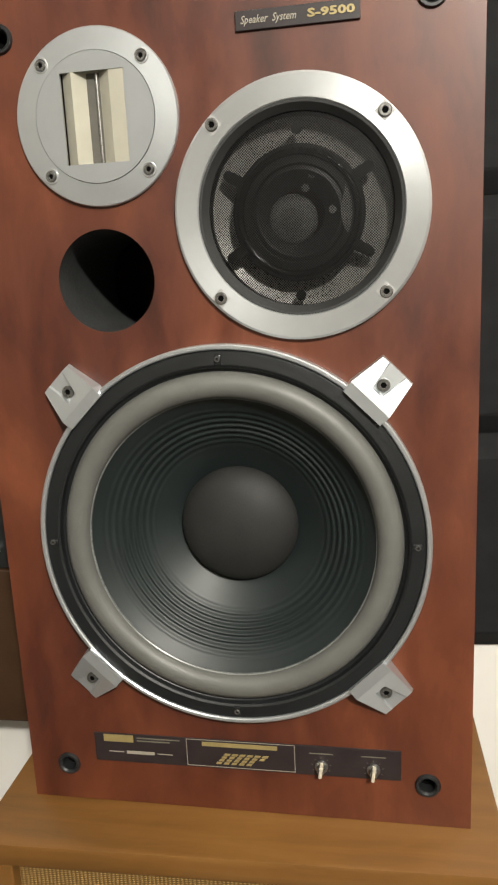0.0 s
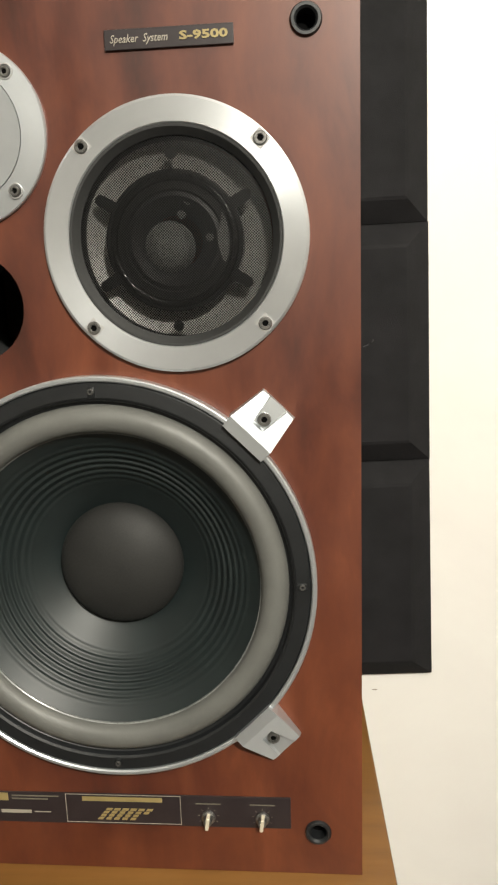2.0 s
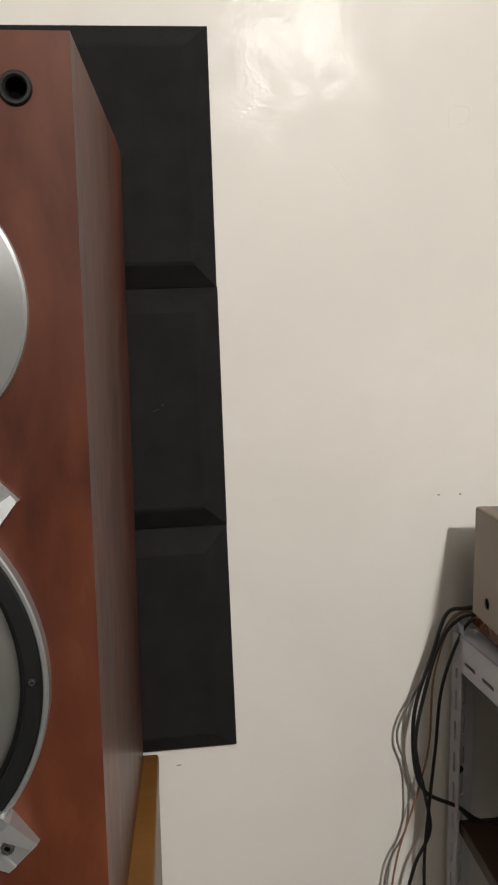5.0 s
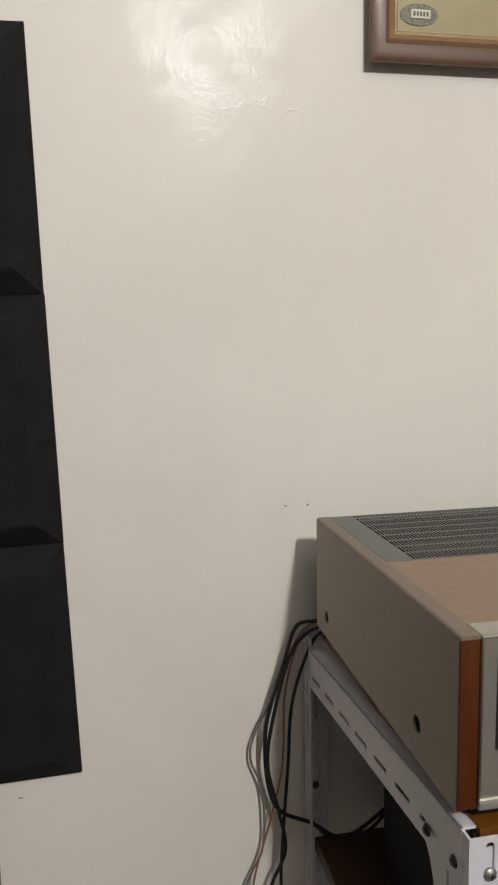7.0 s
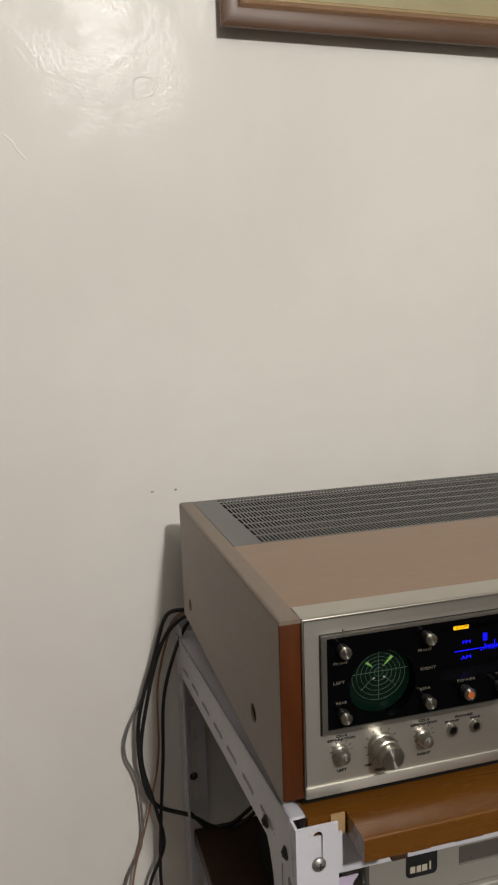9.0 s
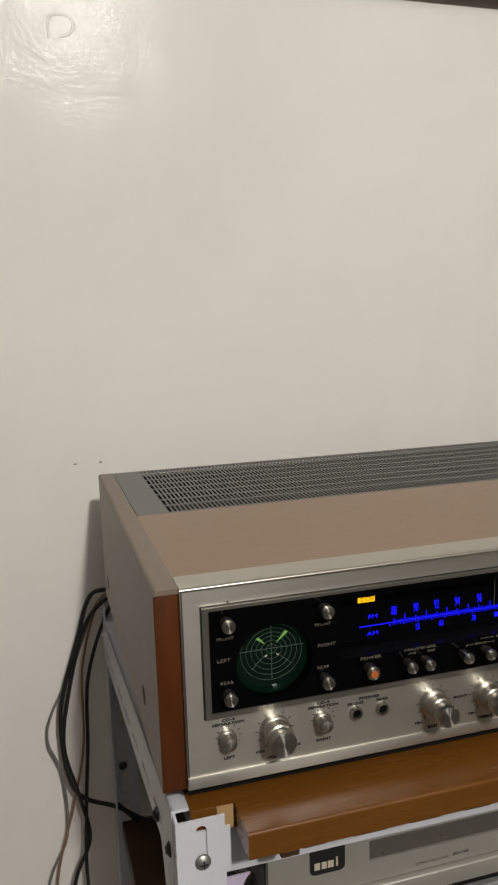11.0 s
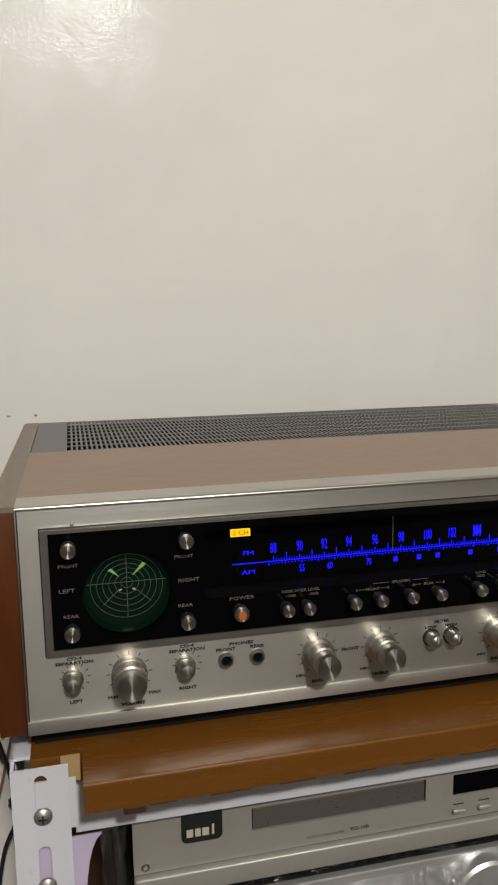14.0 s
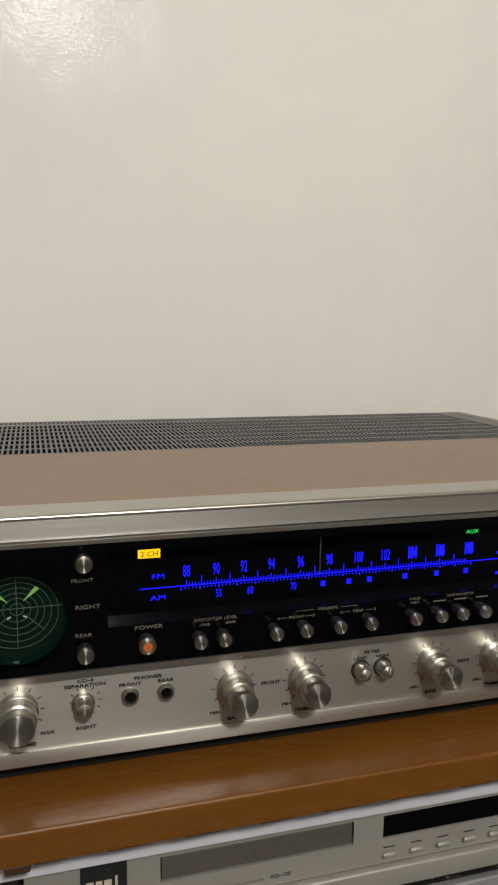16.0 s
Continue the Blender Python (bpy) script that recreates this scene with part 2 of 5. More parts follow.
DRIP = mat("varnish_drip", (0.16, 0.08, 0.02), 0.06, 0, 0.1, 60, 300, 0)
DARKCASE = mat("matt_black_steel", (0.006, 0.006, 0.006), 0.7, 0, 0.1, 30, 300, 0.1, spec=0.2)
FASCIA = mat("black_acrylic", (0.0015, 0.0015, 0.002), 0.09, 0, 0.1, 30, 200, 0, rvar=0.02, spec=0.12)
VENT = mat("grey_vent_steel", (0.150, 0.150, 0.146), 0.48, 0.3, 0.03, 20, 400, 0, rvar=0.02)
WHITE_STEEL = mat("white_enamel_steel", (0.61, 0.61, 0.66), 0.35, 0, 0.04, 9, 120, 0.03)
SCOPE = mat("scope_screen", (0.0015, 0.006, 0.004), 0.12, 0, 0.2, 60, 300, 0, spec=0.3)
SCOPE.node_tree.nodes["Principled BSDF"].inputs["Emission Color"].default_value = (0.05, 0.36, 0.17, 1)
SCOPE.node_tree.nodes["Principled BSDF"].inputs["Emission Strength"].default_value = 0.008
RETICLE = glow("scope_reticle", (0.24, 0.36, 0.27), 0.045)
TRACE = glow("scope_trace", (0.42, 0.85, 0.20), 0.22)
BLUE = glow("blue_dial_light", (0.003, 0.004, 1.0), 1.35)
AMBER = glow("amber_lamp", (1.0, 0.55, 0.01), 1.25)
ORANGE = glow("orange_lamp", (0.85, 0.20, 0.04), 0.26)
GREEN = glow("green_lamp", (0.03, 0.85, 0.12), 0.9)
CDFACE = mat("silver_grey_plastic", (0.36, 0.345, 0.308), 0.42, 0.35, 0.04, 20, 400, 0.06, stretch=(0.2, 1, 1))
TRAY = mat("tray_grey_plastic", (0.125, 0.112, 0.098), 0.34, 0.3, 0.05, 20, 400, 0.06)
RUBBER = mat("black_cable_rubber", (0.012, 0.011, 0.011), 0.45, 0, 0.15, 60, 500, 0.1)
TANWIRE = mat("tan_wire", (0.25, 0.13, 0.075), 0.5, 0, 0.15, 60, 500, 0.1)
GREYWIRE = mat("grey_wire", (0.16, 0.152, 0.145), 0.5, 0, 0.15, 60, 500, 0.1)
FRAMEWOOD = wood("frame_wood", ((0.3, (0.082, 0.043, 0.024)), (0.7, (0.135, 0.073, 0.042))), (0.3, 1, 1), 60, 12, 0.42, 0.2)
FRAMELIP = wood("frame_lip", ((0.3, (0.17, 0.092, 0.045)), (0.7, (0.25, 0.145, 0.075))), (0.3, 1, 1), 60, 12, 0.4, 0.2)
MOUNT = mat("olive_gold_mount", (0.34, 0.295, 0.165), 0.45, 0, 0.12, 9, 300, 0.15)
# Unseen floor and ceiling, toned down to limit the fill light.
FLOOR = mat("floor_tile", (0.055, 0.049, 0.042), 0.4, 0, 0.15, 5, 200, 0.1)
CEILING = mat("ceiling_dulled", (0.48, 0.47, 0.45), 0.8, 0, 0.05, 4, 120, 0.2)
SMUDGE = mat("wall_smudge", (0.30, 0.27, 0.23), 0.7, 0, 0.2, 90, 500, 0.2)


for m, level in ((CHEEK, 0.25), (VARNISH, 0.3), (WALNUT, 0.32), (MAHOGANY, 0.52), (MESH, 0.15)):
    m.node_tree.nodes["Principled BSDF"].inputs["Specular IOR Level"].default_value = level


# ---- shape helpers ----
def part(name, bm, material, parent=None, label="", smooth=False):
    me = bpy.data.meshes.new(name)
    bmesh.ops.recalc_face_normals(bm, faces=bm.faces)
    bm.to_mesh(me)
    bm.free()
    me.materials.append(material)
    if smooth:
        me.shade_smooth()
        me.set_sharp_from_angle(angle=radians(32))
    ob = new(name, me)
    ob.parent = parent
    return tagged(ob, label)


def thing(name, label, category, at=(0, 0, 0), turn=0.0, group="", kind=""):
    ob = new(name)
    ob.empty_display_size = 0.05
    ob.location, ob.rotation_euler = at, (0, 0, radians(turn))
    return tagged(ob, label, category, group, kind)


def box(x0, x1, y0, y1, z0, z1, bev=0.0, seg=2, bm=None):
    out = bm or bmesh.new()
    r = bmesh.ops.create_cube(out, size=1, matrix=Matrix.LocRotScale(((x0 + x1) / 2, (y0 + y1) / 2, (z0 + z1) / 2), None, (x1 - x0, y1 - y0, z1 - z0)))
    if bev:
        edges = {e for v in r["verts"] for e in v.link_edges}
        bmesh.ops.bevel(out, geom=list(edges), offset=bev, segments=seg, profile=0.5, affect="EDGES", clamp_overlap=True)
    return out


def lathe(profile, seg=64, at=(0, 0, 0), closed=False):
    """Turns (radius, y) pairs round an axis along y through at."""
    bm, rings = bmesh.new(), []
    for r, y in profile:
        n = 1 if r < 1e-6 else seg
        rings.append([bm.verts.new((at[0] + r * math.cos(2 * math.pi * i / n), at[1] + y, at[2] + r * math.sin(2 * math.pi * i / n))) for i in range(n)])
    for a, b in zip(rings, rings[1:] + (rings[:1] if closed else [])):
        for i in range(max(len(a), len(b))):
            j = (i + 1) % max(len(a), len(b))
            vs = [a[i % len(a)], a[j % len(a)], b[j % len(b)], b[i % len(b)]]
            vs = [v for k, v in enumerate(vs) if v not in vs[:k]]
            if len(vs) > 2:
                bm.faces.new(vs)
    return bm


def circ(cx, cz, r, n=48):
    return [(cx + r * math.cos(2 * math.pi * i / n), cz + r * math.sin(2 * math.pi * i / n)) for i in range(n)]


def rect(x0, x1, z0, z1):
    return [(x0, z0), (x1, z0), (x1, z1), (x0, z1)]


def slot(cx, z0, z1, w, n=8):
    r = w / 2
    return [(cx + r * math.cos(math.pi * i / n), z1 - r + r * math.sin(math.pi * i / n)) for i in range(n + 1)] + \
           [(cx - r * math.cos(math.pi * i / n), z0 + r - r * math.sin(math.pi * i / n)) for i in range(n + 1)]


def plate(loops, y0, y1, m=None):
    """A flat sheet between y0 and y1: the first loop is its outline in x and z, the others go through it."""
    bm, faces_at = bmesh.new(), []
    for y in (y0, y1):
        edges, rings = [], []
        for loop in loops:
            vs = [bm.verts.new((x, y, z)) for x, z in loop]
            edges += [bm.edges.new((vs[i], vs[(i + 1) % len(vs)])) for i in range(len(vs))]
            rings.append(vs)
        bmesh.ops.triangle_fill(bm, edges=edges, use_beauty=True, use_dissolve=False)
        faces_at.append(rings)
    for a, b in zip(*faces_at):
        for i in range(len(a)):
            j = (i + 1) % len(a)
            bm.faces.new((a[i], a[j], b[j], b[i]))
    if m is not None:
        bmesh.ops.transform(bm, matrix=m, verts=bm.verts)
    return bm


def lettering(body, size, x, y, z, material, parent, squeeze=1.0, name="lettering", align="CENTER", italic=0.0, label="", bold=0.0):
    """Raised letters that face -y, centred on x and z."""
    cu = bpy.data.curves.new(name, "FONT")
    cu.body, cu.size, cu.align_x, cu.align_y, cu.extrude, cu.shear = body, size, align, "CENTER", 0.00015, italic
    cu.offset = bold
    cu.resolution_u = 2
    tmp = bpy.data.objects.new(name, cu)
    me = bpy.data.meshes.new_from_object(tmp)
    me.name = name
    me.transform(pose(x, y, z, 90) @ Matrix.Diagonal((squeeze, 1, 1, 1)))
    bpy.data.objects.remove(tmp)
    bpy.data.curves.remove(cu)
    me.materials.clear()
    me.materials.append(material)
    ob = new(name, me)
    ob.parent = parent
    return tagged(ob, label)


def tube(points, r, steps=8, sides=8):
    """A round cord along a smooth line through the points."""
    P = [Vector(p) for p in points]
    P = [P[0] * 2 - P[1]] + P + [P[-1] * 2 - P[-2]]
    line = []
    for a, b, c, d in zip(P, P[1:], P[2:], P[3:]):
        for k in range(steps):
            t = k / steps
            line.append(0.5 * (2 * b + (c - a) * t + (2 * a - 5 * b + 4 * c - d) * t * t + (3 * b - a - 3 * c + d) * t ** 3))
    line.append(P[-2])
    bm, rings = bmesh.new(), []
    for i, p in enumerate(line):
        d = (line[min(i + 1, len(line) - 1)] - line[max(i - 1, 0)]).normalized()
        s = d.cross(Vector((0.31, 0.9, 0.2))).normalized()
        u = d.cross(s)
        rings.append([bm.verts.new(p + r * (s * math.cos(2 * math.pi * k / sides) + u * math.sin(2 * math.pi * k / sides))) for k in range(sides)])
    for a, b in zip(rings, rings[1:]):
        for k in range(sides):
            bm.faces.new((a[k], a[(k + 1) % sides], b[(k + 1) % sides], b[k]))
    bm.faces.new(rings[0])
    bm.faces.new(rings[-1])
    return bm


def socket_screw(parent, x, y, z, r=0.0055, mtl=None):
    """A round screw head with a hexagonal socket, its face at y."""
    head = part("screw", lathe(((0, 0.0015), (r * 0.5, 0.0015), (r * 0.52, 0), (r * 0.85, 0), (r, 0.0012), (r, 0.005), (0, 0.005)), 20, (x, y, z)), mtl or STEEL, parent, smooth=True)
    part("socket", lathe(((0, 0.0014), (r * 0.48, 0.0014), (r * 0.48, 0.002), (0, 0.002)), 6, (x, y, z)), HOLE, head)
    return head


# ---- the room ----
WY = 0.369
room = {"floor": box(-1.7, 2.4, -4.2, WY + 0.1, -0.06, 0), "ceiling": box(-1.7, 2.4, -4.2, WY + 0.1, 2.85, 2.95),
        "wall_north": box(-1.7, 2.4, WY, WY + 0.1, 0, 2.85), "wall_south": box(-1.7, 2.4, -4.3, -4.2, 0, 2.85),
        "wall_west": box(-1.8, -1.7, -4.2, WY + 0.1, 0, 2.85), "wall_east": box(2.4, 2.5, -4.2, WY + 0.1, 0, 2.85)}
# Only the north wall is seen; the others are darkened to cut fill.
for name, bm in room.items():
    m = FLOOR if name == "floor" else CEILING if name == "ceiling" else WALL if name == "wall_north" else FARWALL_DARKENED
    text = {"floor": "plain tiled floor", "ceiling": "plain unseen ceiling, dulled to cut bounce light"}.get(name, "lumpy semi-gloss wall, off-white at the north, unseen others darkened to cut bounce light")
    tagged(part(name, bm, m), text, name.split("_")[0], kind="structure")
for x, z, w, h in ((0.621, 0.977, 0.0035, 0.0018), (0.650, 0.977, 0.003, 0.0022), (0.274, 0.623, 0.006, 0.0018)):
    hole = lathe(((0, -0.0004), (0.5, -0.0004), (0.62, 0.0), (0.5, 0.0012), (0, 0.0012)), 12)
    bmesh.ops.transform(hole, matrix=pose(x, WY, z) @ Matrix.Diagonal((w, 1, h, 1)), verts=hole.verts)
    tagged(part("nail_hole", hole, SMUDGE), "small dark nail hole in the painted wall", "nail hole", "nail holes in the wall")

def paint_scar(pts, r, label):
    """A low ridge of old filler under the paint."""
    bm = tube([(x, WY - 0.0001, z) for x, z in pts], r, 4, 8)
    bmesh.ops.transform(bm, matrix=Matrix.Translation((0, WY, 0)) @ Matrix.Diagonal((1, 0.16, 1, 1)) @ Matrix.Translation((0, -WY, 0)), verts=bm.verts)
    tagged(part("plaster_scar", bm, WALL, smooth=True), label, "wall scar", "scars in the wall paint")


paint_scar(((0.479, 1.391), (0.488, 1.383), (0.491, 1.377), (0.502, 1.364)), 0.0016, "thin painted-over crack in the off-white wall")
paint_scar(((0.6245, 1.434), (0.624, 1.446), (0.626, 1.456), (0.636, 1.459), (0.647, 1.457), (0.650, 1.448), (0.645, 1.440), (0.636, 1.437)), 0.0018, "small painted-over plaster patch on the off-white wall")
paint_scar(((0.627, 1.484), (0.6265, 1.479), (0.628, 1.473)), 0.0014, "short painted-over dent in the off-white wall")

# ---- acoustic panels on the wall ----
def foam_tile(right, top, lean, col, longer=0.0):
    t = thing("acoustic_panel", "matt black foam acoustic panel fixed to the white wall", "acoustic panel", (right - 0.15, WY, top - 0.148), group="foam panels on the wall")
    t.rotation_euler = (0, radians(lean), 0)
    bm, h, w = bmesh.new(), 0.1475, 0.149
    rings = [[bm.verts.new((sx * (w - i), y, sz * (h - i) - (longer if sz < 0 else 0.0))) for sx, sz in ((-1, -1), (1, -1), (1, 1), (-1, 1))]
             for i, y in ((0, 0.0), (0, -0.004), (0.001, -0.006), (0.026, -0.024), (0.030, -0.0255))]
    for a, b in zip(rings, rings[1:]):
        for k in range(4):
            bm.faces.new((a[k], a[(k + 1) % 4], b[(k + 1) % 4], b[k]))
    bm.faces.new(rings[0])
    part("sloping_border", bm, FOAM, t)
    if col == 0 and 1.1 < top < 1.4:
        for x, z, turn, n in ((0.0685, 0.0030, 25, 0.0035), (0.0765, 0.0085, 50, 0.0018)):
            cut = box(-n, n, -0.0268, -0.0254, -0.0006, 0.0006, 0.0003)
            bmesh.ops.transform(cut, matrix=Matrix.Translation((x, 0, z)) @ Matrix.Rotation(-radians(turn), 4, "Y"), verts=cut.verts)
            part("tear", cut, BLACK, t, "small torn spot")
    part("raised_face", box(-(w - 0.0299), w - 0.0299, -0.02555, -0.006, -(h - 0.0299) - longer, h - 0.0299), FOAM, t)


for col, dx in ((0, 0.0), (1, -0.299)):
    for right, top, lean in ((0.3350, 1.537, -1.0), (0.3415, 1.2425, -1.2), (0.3480, 0.9470, -1.5)):
        foam_tile(right + dx, top - 0.0045 * col, lean, col, 0.005 if top < 1 else 0.0)

# ---- cabinet that carries the loudspeaker ----
console = thing("wooden_cabinet", "brown wooden cabinet with a woven cane grille front", "cabinet", (0.0030, 0, -0.0100))
part("top", box(-0.2460, 0.2460, -0.060, 0.345, 0.642, 0.6665, 0.004), WALNUT, console, smooth=True)
for x0, x1 in ((-0.2450, -0.2090), (0.2090, 0.2450)):
    part("side_panel", box(x0, x1, -0.057, 0.345, 0.06, 0.642, 0.002), WALNUT, console)
part("bottom_panel", box(-0.2090, 0.2090, -0.045, 0.345, 0.06, 0.082, 0.001), WALNUT, console)
part("back_panel", box(-0.2090, 0.2090, 0.333, 0.345, 0.082, 0.642), DARKWOOD, console)
part("grille", box(-0.2090, 0.2090, -0.044, -0.036, 0.082, 0.642), CANE, console, "beige woven cane grille cloth")
for x in (-0.2, 0.2):
    for y in (-0.02, 0.31):
        part("foot", lathe(((0, -0.03), (0.014, -0.03), (0.018, 0.03), (0, 0.03)), 16), WALNUT, console).matrix_basis = pose(x, y, 0.03, -90)

# ---- loudspeaker ----
sp = thing("loudspeaker", "mahogany three-way loudspeaker with silver driver rings, standing on a cabinet", "loudspeaker", (0.0, 0.003, 0), -1.9)
SX0, SX1, SZ0, SZ1, SD = -0.207, 0.219, 0.657, 1.393, 0.335
WC, MC, TC, PC = (0.0088, 0.9335), (0.0802, 1.2100), (-0.0808, 1.2902), (-0.0855, 1.1627)
CUPS = ((-0.158, 1.356), (0.181, 1.356), (-0.168, 0.696), (0.1805, 0.6995))
part("baffle", plate([rect(SX0, SX1, SZ0, SZ1), circ(*WC, 0.160, 72), circ(*MC, 0.088, 56), circ(*TC, 0.052, 40), circ(*PC, 0.0425, 40)] + [circ(x, z, 0.0110, 24) for x, z in CUPS], 0.0, 0.024), MAHOGANY, sp)
for nm, b6 in (("top_panel", (SX0, SX1, 0.0245, SD, SZ1 - 0.02, SZ1)), ("bottom_panel", (SX0, SX1, 0.0245, SD, SZ0, SZ0 + 0.02)), ("side_panel", (SX0, SX0 + 0.02, 0.0245, SD, SZ0 + 0.02, SZ1 - 0.02)),
               ("side_panel", (SX1 - 0.02, SX1, 0.0245, SD, SZ0 + 0.02, SZ1 - 0.02)), ("back_panel", (SX0 + 0.02, SX1 - 0.02, SD - 0.02, SD, SZ0 + 0.02, SZ1 - 0.02))):
    part(nm, box(*b6), MAHOGANY, sp)

# woofer
wf = part("woofer", lathe(((0.1698, 0.0), (0.1698, -0.0105), (0.1708, -0.0115), (0.1730, -0.0115), (0.1742, -0.0105), (0.1742, 0.0)), 128, (WC[0], 0, WC[1]), True), CAST, sp, "silver outer ring", True)
part("gasket", lathe(((0.1694, 0.0), (0.1694, -0.0090), (0.1680, -0.0102), (0.1575, -0.0112), (0.1555, -0.0100), (0.1540, -0.0060), (0.1500, -0.0030), (0.1500, 0.0)), 128, (WC[0], 0, WC[1]), True), GASKET, wf, "black gasket ring", True)
roll = [(0.1515 - 0.0115 * (1 - math.cos(math.pi * k / 14)), -0.003 - 0.0110 * math.sin(math.pi * k / 14) - 0.001 * k / 14) for k in range(15)]
part("surround", lathe(roll, 128, (WC[0], 0, WC[1])), SURROUND, wf, "grey half-roll surround", True)
cone, n = [], 220
for k in range(n + 1):
    f = k / n
    r = 0.1288 - (0.1288 - 0.050) * f
    y = -0.004 + 0.055 * f ** 0.92
    band = 0.5 - 0.5 * math.cos(2 * math.pi * min(1, max(0, (0.121 - r) / 0.044)))
    cone.append((r, y - 0.0008 * band ** 0.5 * math.sin(2 * math.pi * (r - 0.077) / 0.0054)))
part("cone", lathe(cone, 128, (WC[0], 0, WC[1])), CONE, wf, "black ribbed paper cone", True)
part("cone_edge", lathe(((0.1302, -0.0040), (0.1290, -0.0056), (0.1278, -0.0046), (0.1278, -0.0030)), 128, (WC[0], 0, WC[1])), mat("glue_line_grey", (0.16, 0.165, 0.16), 0.3, 0, 0.3, 80, 400, 0.2), wf, "pale glue line round the cone", True)
part("dust_cap", lathe([(0.0558 * math.cos(a), 0.047 - 0.0265 * math.sin(a)) for a in [math.pi / 2 * k / 16 for k in range(16)]] + [(0, 0.0205)], 96, (WC[0], 0, WC[1])), DOME, wf, "domed black dust cap", True)
for a in (90, 0, -90, 180):
    x, z = WC[0] + 0.1622 * math.cos(radians(a)), WC[1] + 0.1622 * math.sin(radians(a))
    notch = box(-0.0052, 0.0036, -0.0122, -0.0085, -0.0030, 0.0030, 0.0012)
    bmesh.ops.transform(notch, matrix=Matrix.Translation((x, 0, z)) @ Matrix.Rotation(-radians(a), 4, "Y"), verts=notch.verts)
    part("screw_lug", notch, GASKET, wf, smooth=True)
    socket_screw(wf, x, -0.0134, z, 0.0026)
for a in (45, 135, 225, 315):
    # a tapered block whose outer end is cut by a sloping recess for the screw
    bm = bmesh.new()
    foot = [(0.166, -0.0205), (0.175, -0.0222), (0.2075, -0.0168), (0.2075, 0.0168), (0.175, 0.0222), (0.166, 0.0205)]
    head = [(0.166, -0.0150, -0.0205), (0.176, -0.0152, -0.0212), (0.2065, -0.0062, -0.0162), (0.2070, -0.0060, -0.0095), (0.1835, -0.0130, -0.0055),
            (0.1835, -0.0130, 0.0055), (0.2070, -0.0060, 0.0095), (0.2065, -0.0062, 0.0162), (0.176, -0.0152, 0.0212), (0.166, -0.0150, 0.0205)]
    lo, hi = [bm.verts.new((u, 0, v)) for u, v in foot], [bm.verts.new(p) for p in head]
    d3, d6 = bm.verts.new((0.2072, -0.0046, -0.0085)), bm.verts.new((0.2072, -0.0046, 0.0085))
    d4, d5 = bm.verts.new((0.1845, -0.0072, -0.0052)), bm.verts.new((0.1845, -0.0072, 0.0052))
    bm.faces.new(lo)
    for q in ((hi[0], hi[1], hi[8], hi[9]), (hi[1], hi[2], hi[3], hi[4]), (hi[8], hi[5], hi[6], hi[7]), (hi[1], hi[4], hi[5], hi[8]),
              (hi[3], d3, d4, hi[4]), (hi[5], d5, d6, hi[6]), (hi[4], d4, d5, hi[5]), (d3, d6, d5, d4),
              (lo[0], lo[1], hi[1], hi[0]), (lo[1], lo[2], hi[2], hi[1]), (lo[3], lo[4], hi[8], hi[7]), (lo[4], lo[5], hi[9], hi[8]), (lo[5], lo[0], hi[0], hi[9]),
              (lo[2], lo[3], hi[7], hi[6], d6, d3, hi[3], hi[2])):
        bm.faces.new(q)
    m = Matrix.Translation((WC[0] - (0.0045 if a == 225 else 0.0), 0, WC[1] + (0.002 if a < 180 else -0.0022))) @ Matrix.Rotation(-radians(a), 4, "Y")
    bmesh.ops.transform(bm, matrix=m, verts=bm.verts)
    br = part("bracket", bm, CAST, wf, "tapered cast aluminium bracket")
    p = m @ Vector((0.1910, -0.0098, 0))
    socket_screw(br, p.x, p.y, p.z, 0.0054)

# midrange
mid = part("midrange", lathe(((0.0812, 0.002), (0.0812, -0.0042), (0.0822, -0.0055), (0.0990, -0.0055), (0.1010, -0.0042), (0.1013, 0.0)), 128, (MC[0], 0, MC[1]), True), turned_about(mat("turned_ring", (0.62, 0.64, 0.655), 0.36, 0.8, 0.03, 40, 700, 0.02, 0.0001, rvar=0.03), MC[0], MC[1], 0.6), sp, "silver midrange ring", True)
part("inner_ring", lathe(((0.0810, -0.0048), (0.0790, -0.0046), (0.0738, 0.0005), (0.0738, 0.022), (0.0810, 0.022)), 96, (MC[0], 0, MC[1]), True), mat("inner_ring_grey", (0.016, 0.0165, 0.0165), 0.55, 0, 0.1, 40, 400, 0.1), mid, "black sloping inner ring", True)
part("mesh_screen", lathe([(0.0738 * math.cos(a), 0.0022 - 0.0042 * math.sin(a)) for a in [math.pi / 2 * k / 12 for k in range(12)]] + [(0, -0.002)], 96, (MC[0], 0, MC[1])), MESH, mid, "black perforated metal screen", True)
IC, DEEP = (MC[0] - 0.002, MC[1] - 0.002), mat("mid_black", (0.006, 0.006, 0.006), 0.35, 0, 0.2, 40, 400, 0.1)
part("back_plate", lathe(((0.0745, 0.020), (0.060, 0.026), (0.046, 0.028)), 72, (IC[0], 0, IC[1])), mat("mid_back_grey", (0.36, 0.36, 0.345), 0.45, 0.3, 0.1, 40, 400, 0.1), mid, smooth=True)
MIDGREY = mat("mid_grey", (0.11, 0.11, 0.108), 0.5, 0.2, 0.1, 60, 400, 0.1)
part("spider_ring", lathe(((0.0530, 0.030), (0.0530, 0.0105), (0.0515, 0.0095), (0.0385, 0.0095), (0.036, 0.012), (0.036, 0.016)), 72, (IC[0], 0, IC[1]), True), DEEP, mid, "black ring", True)
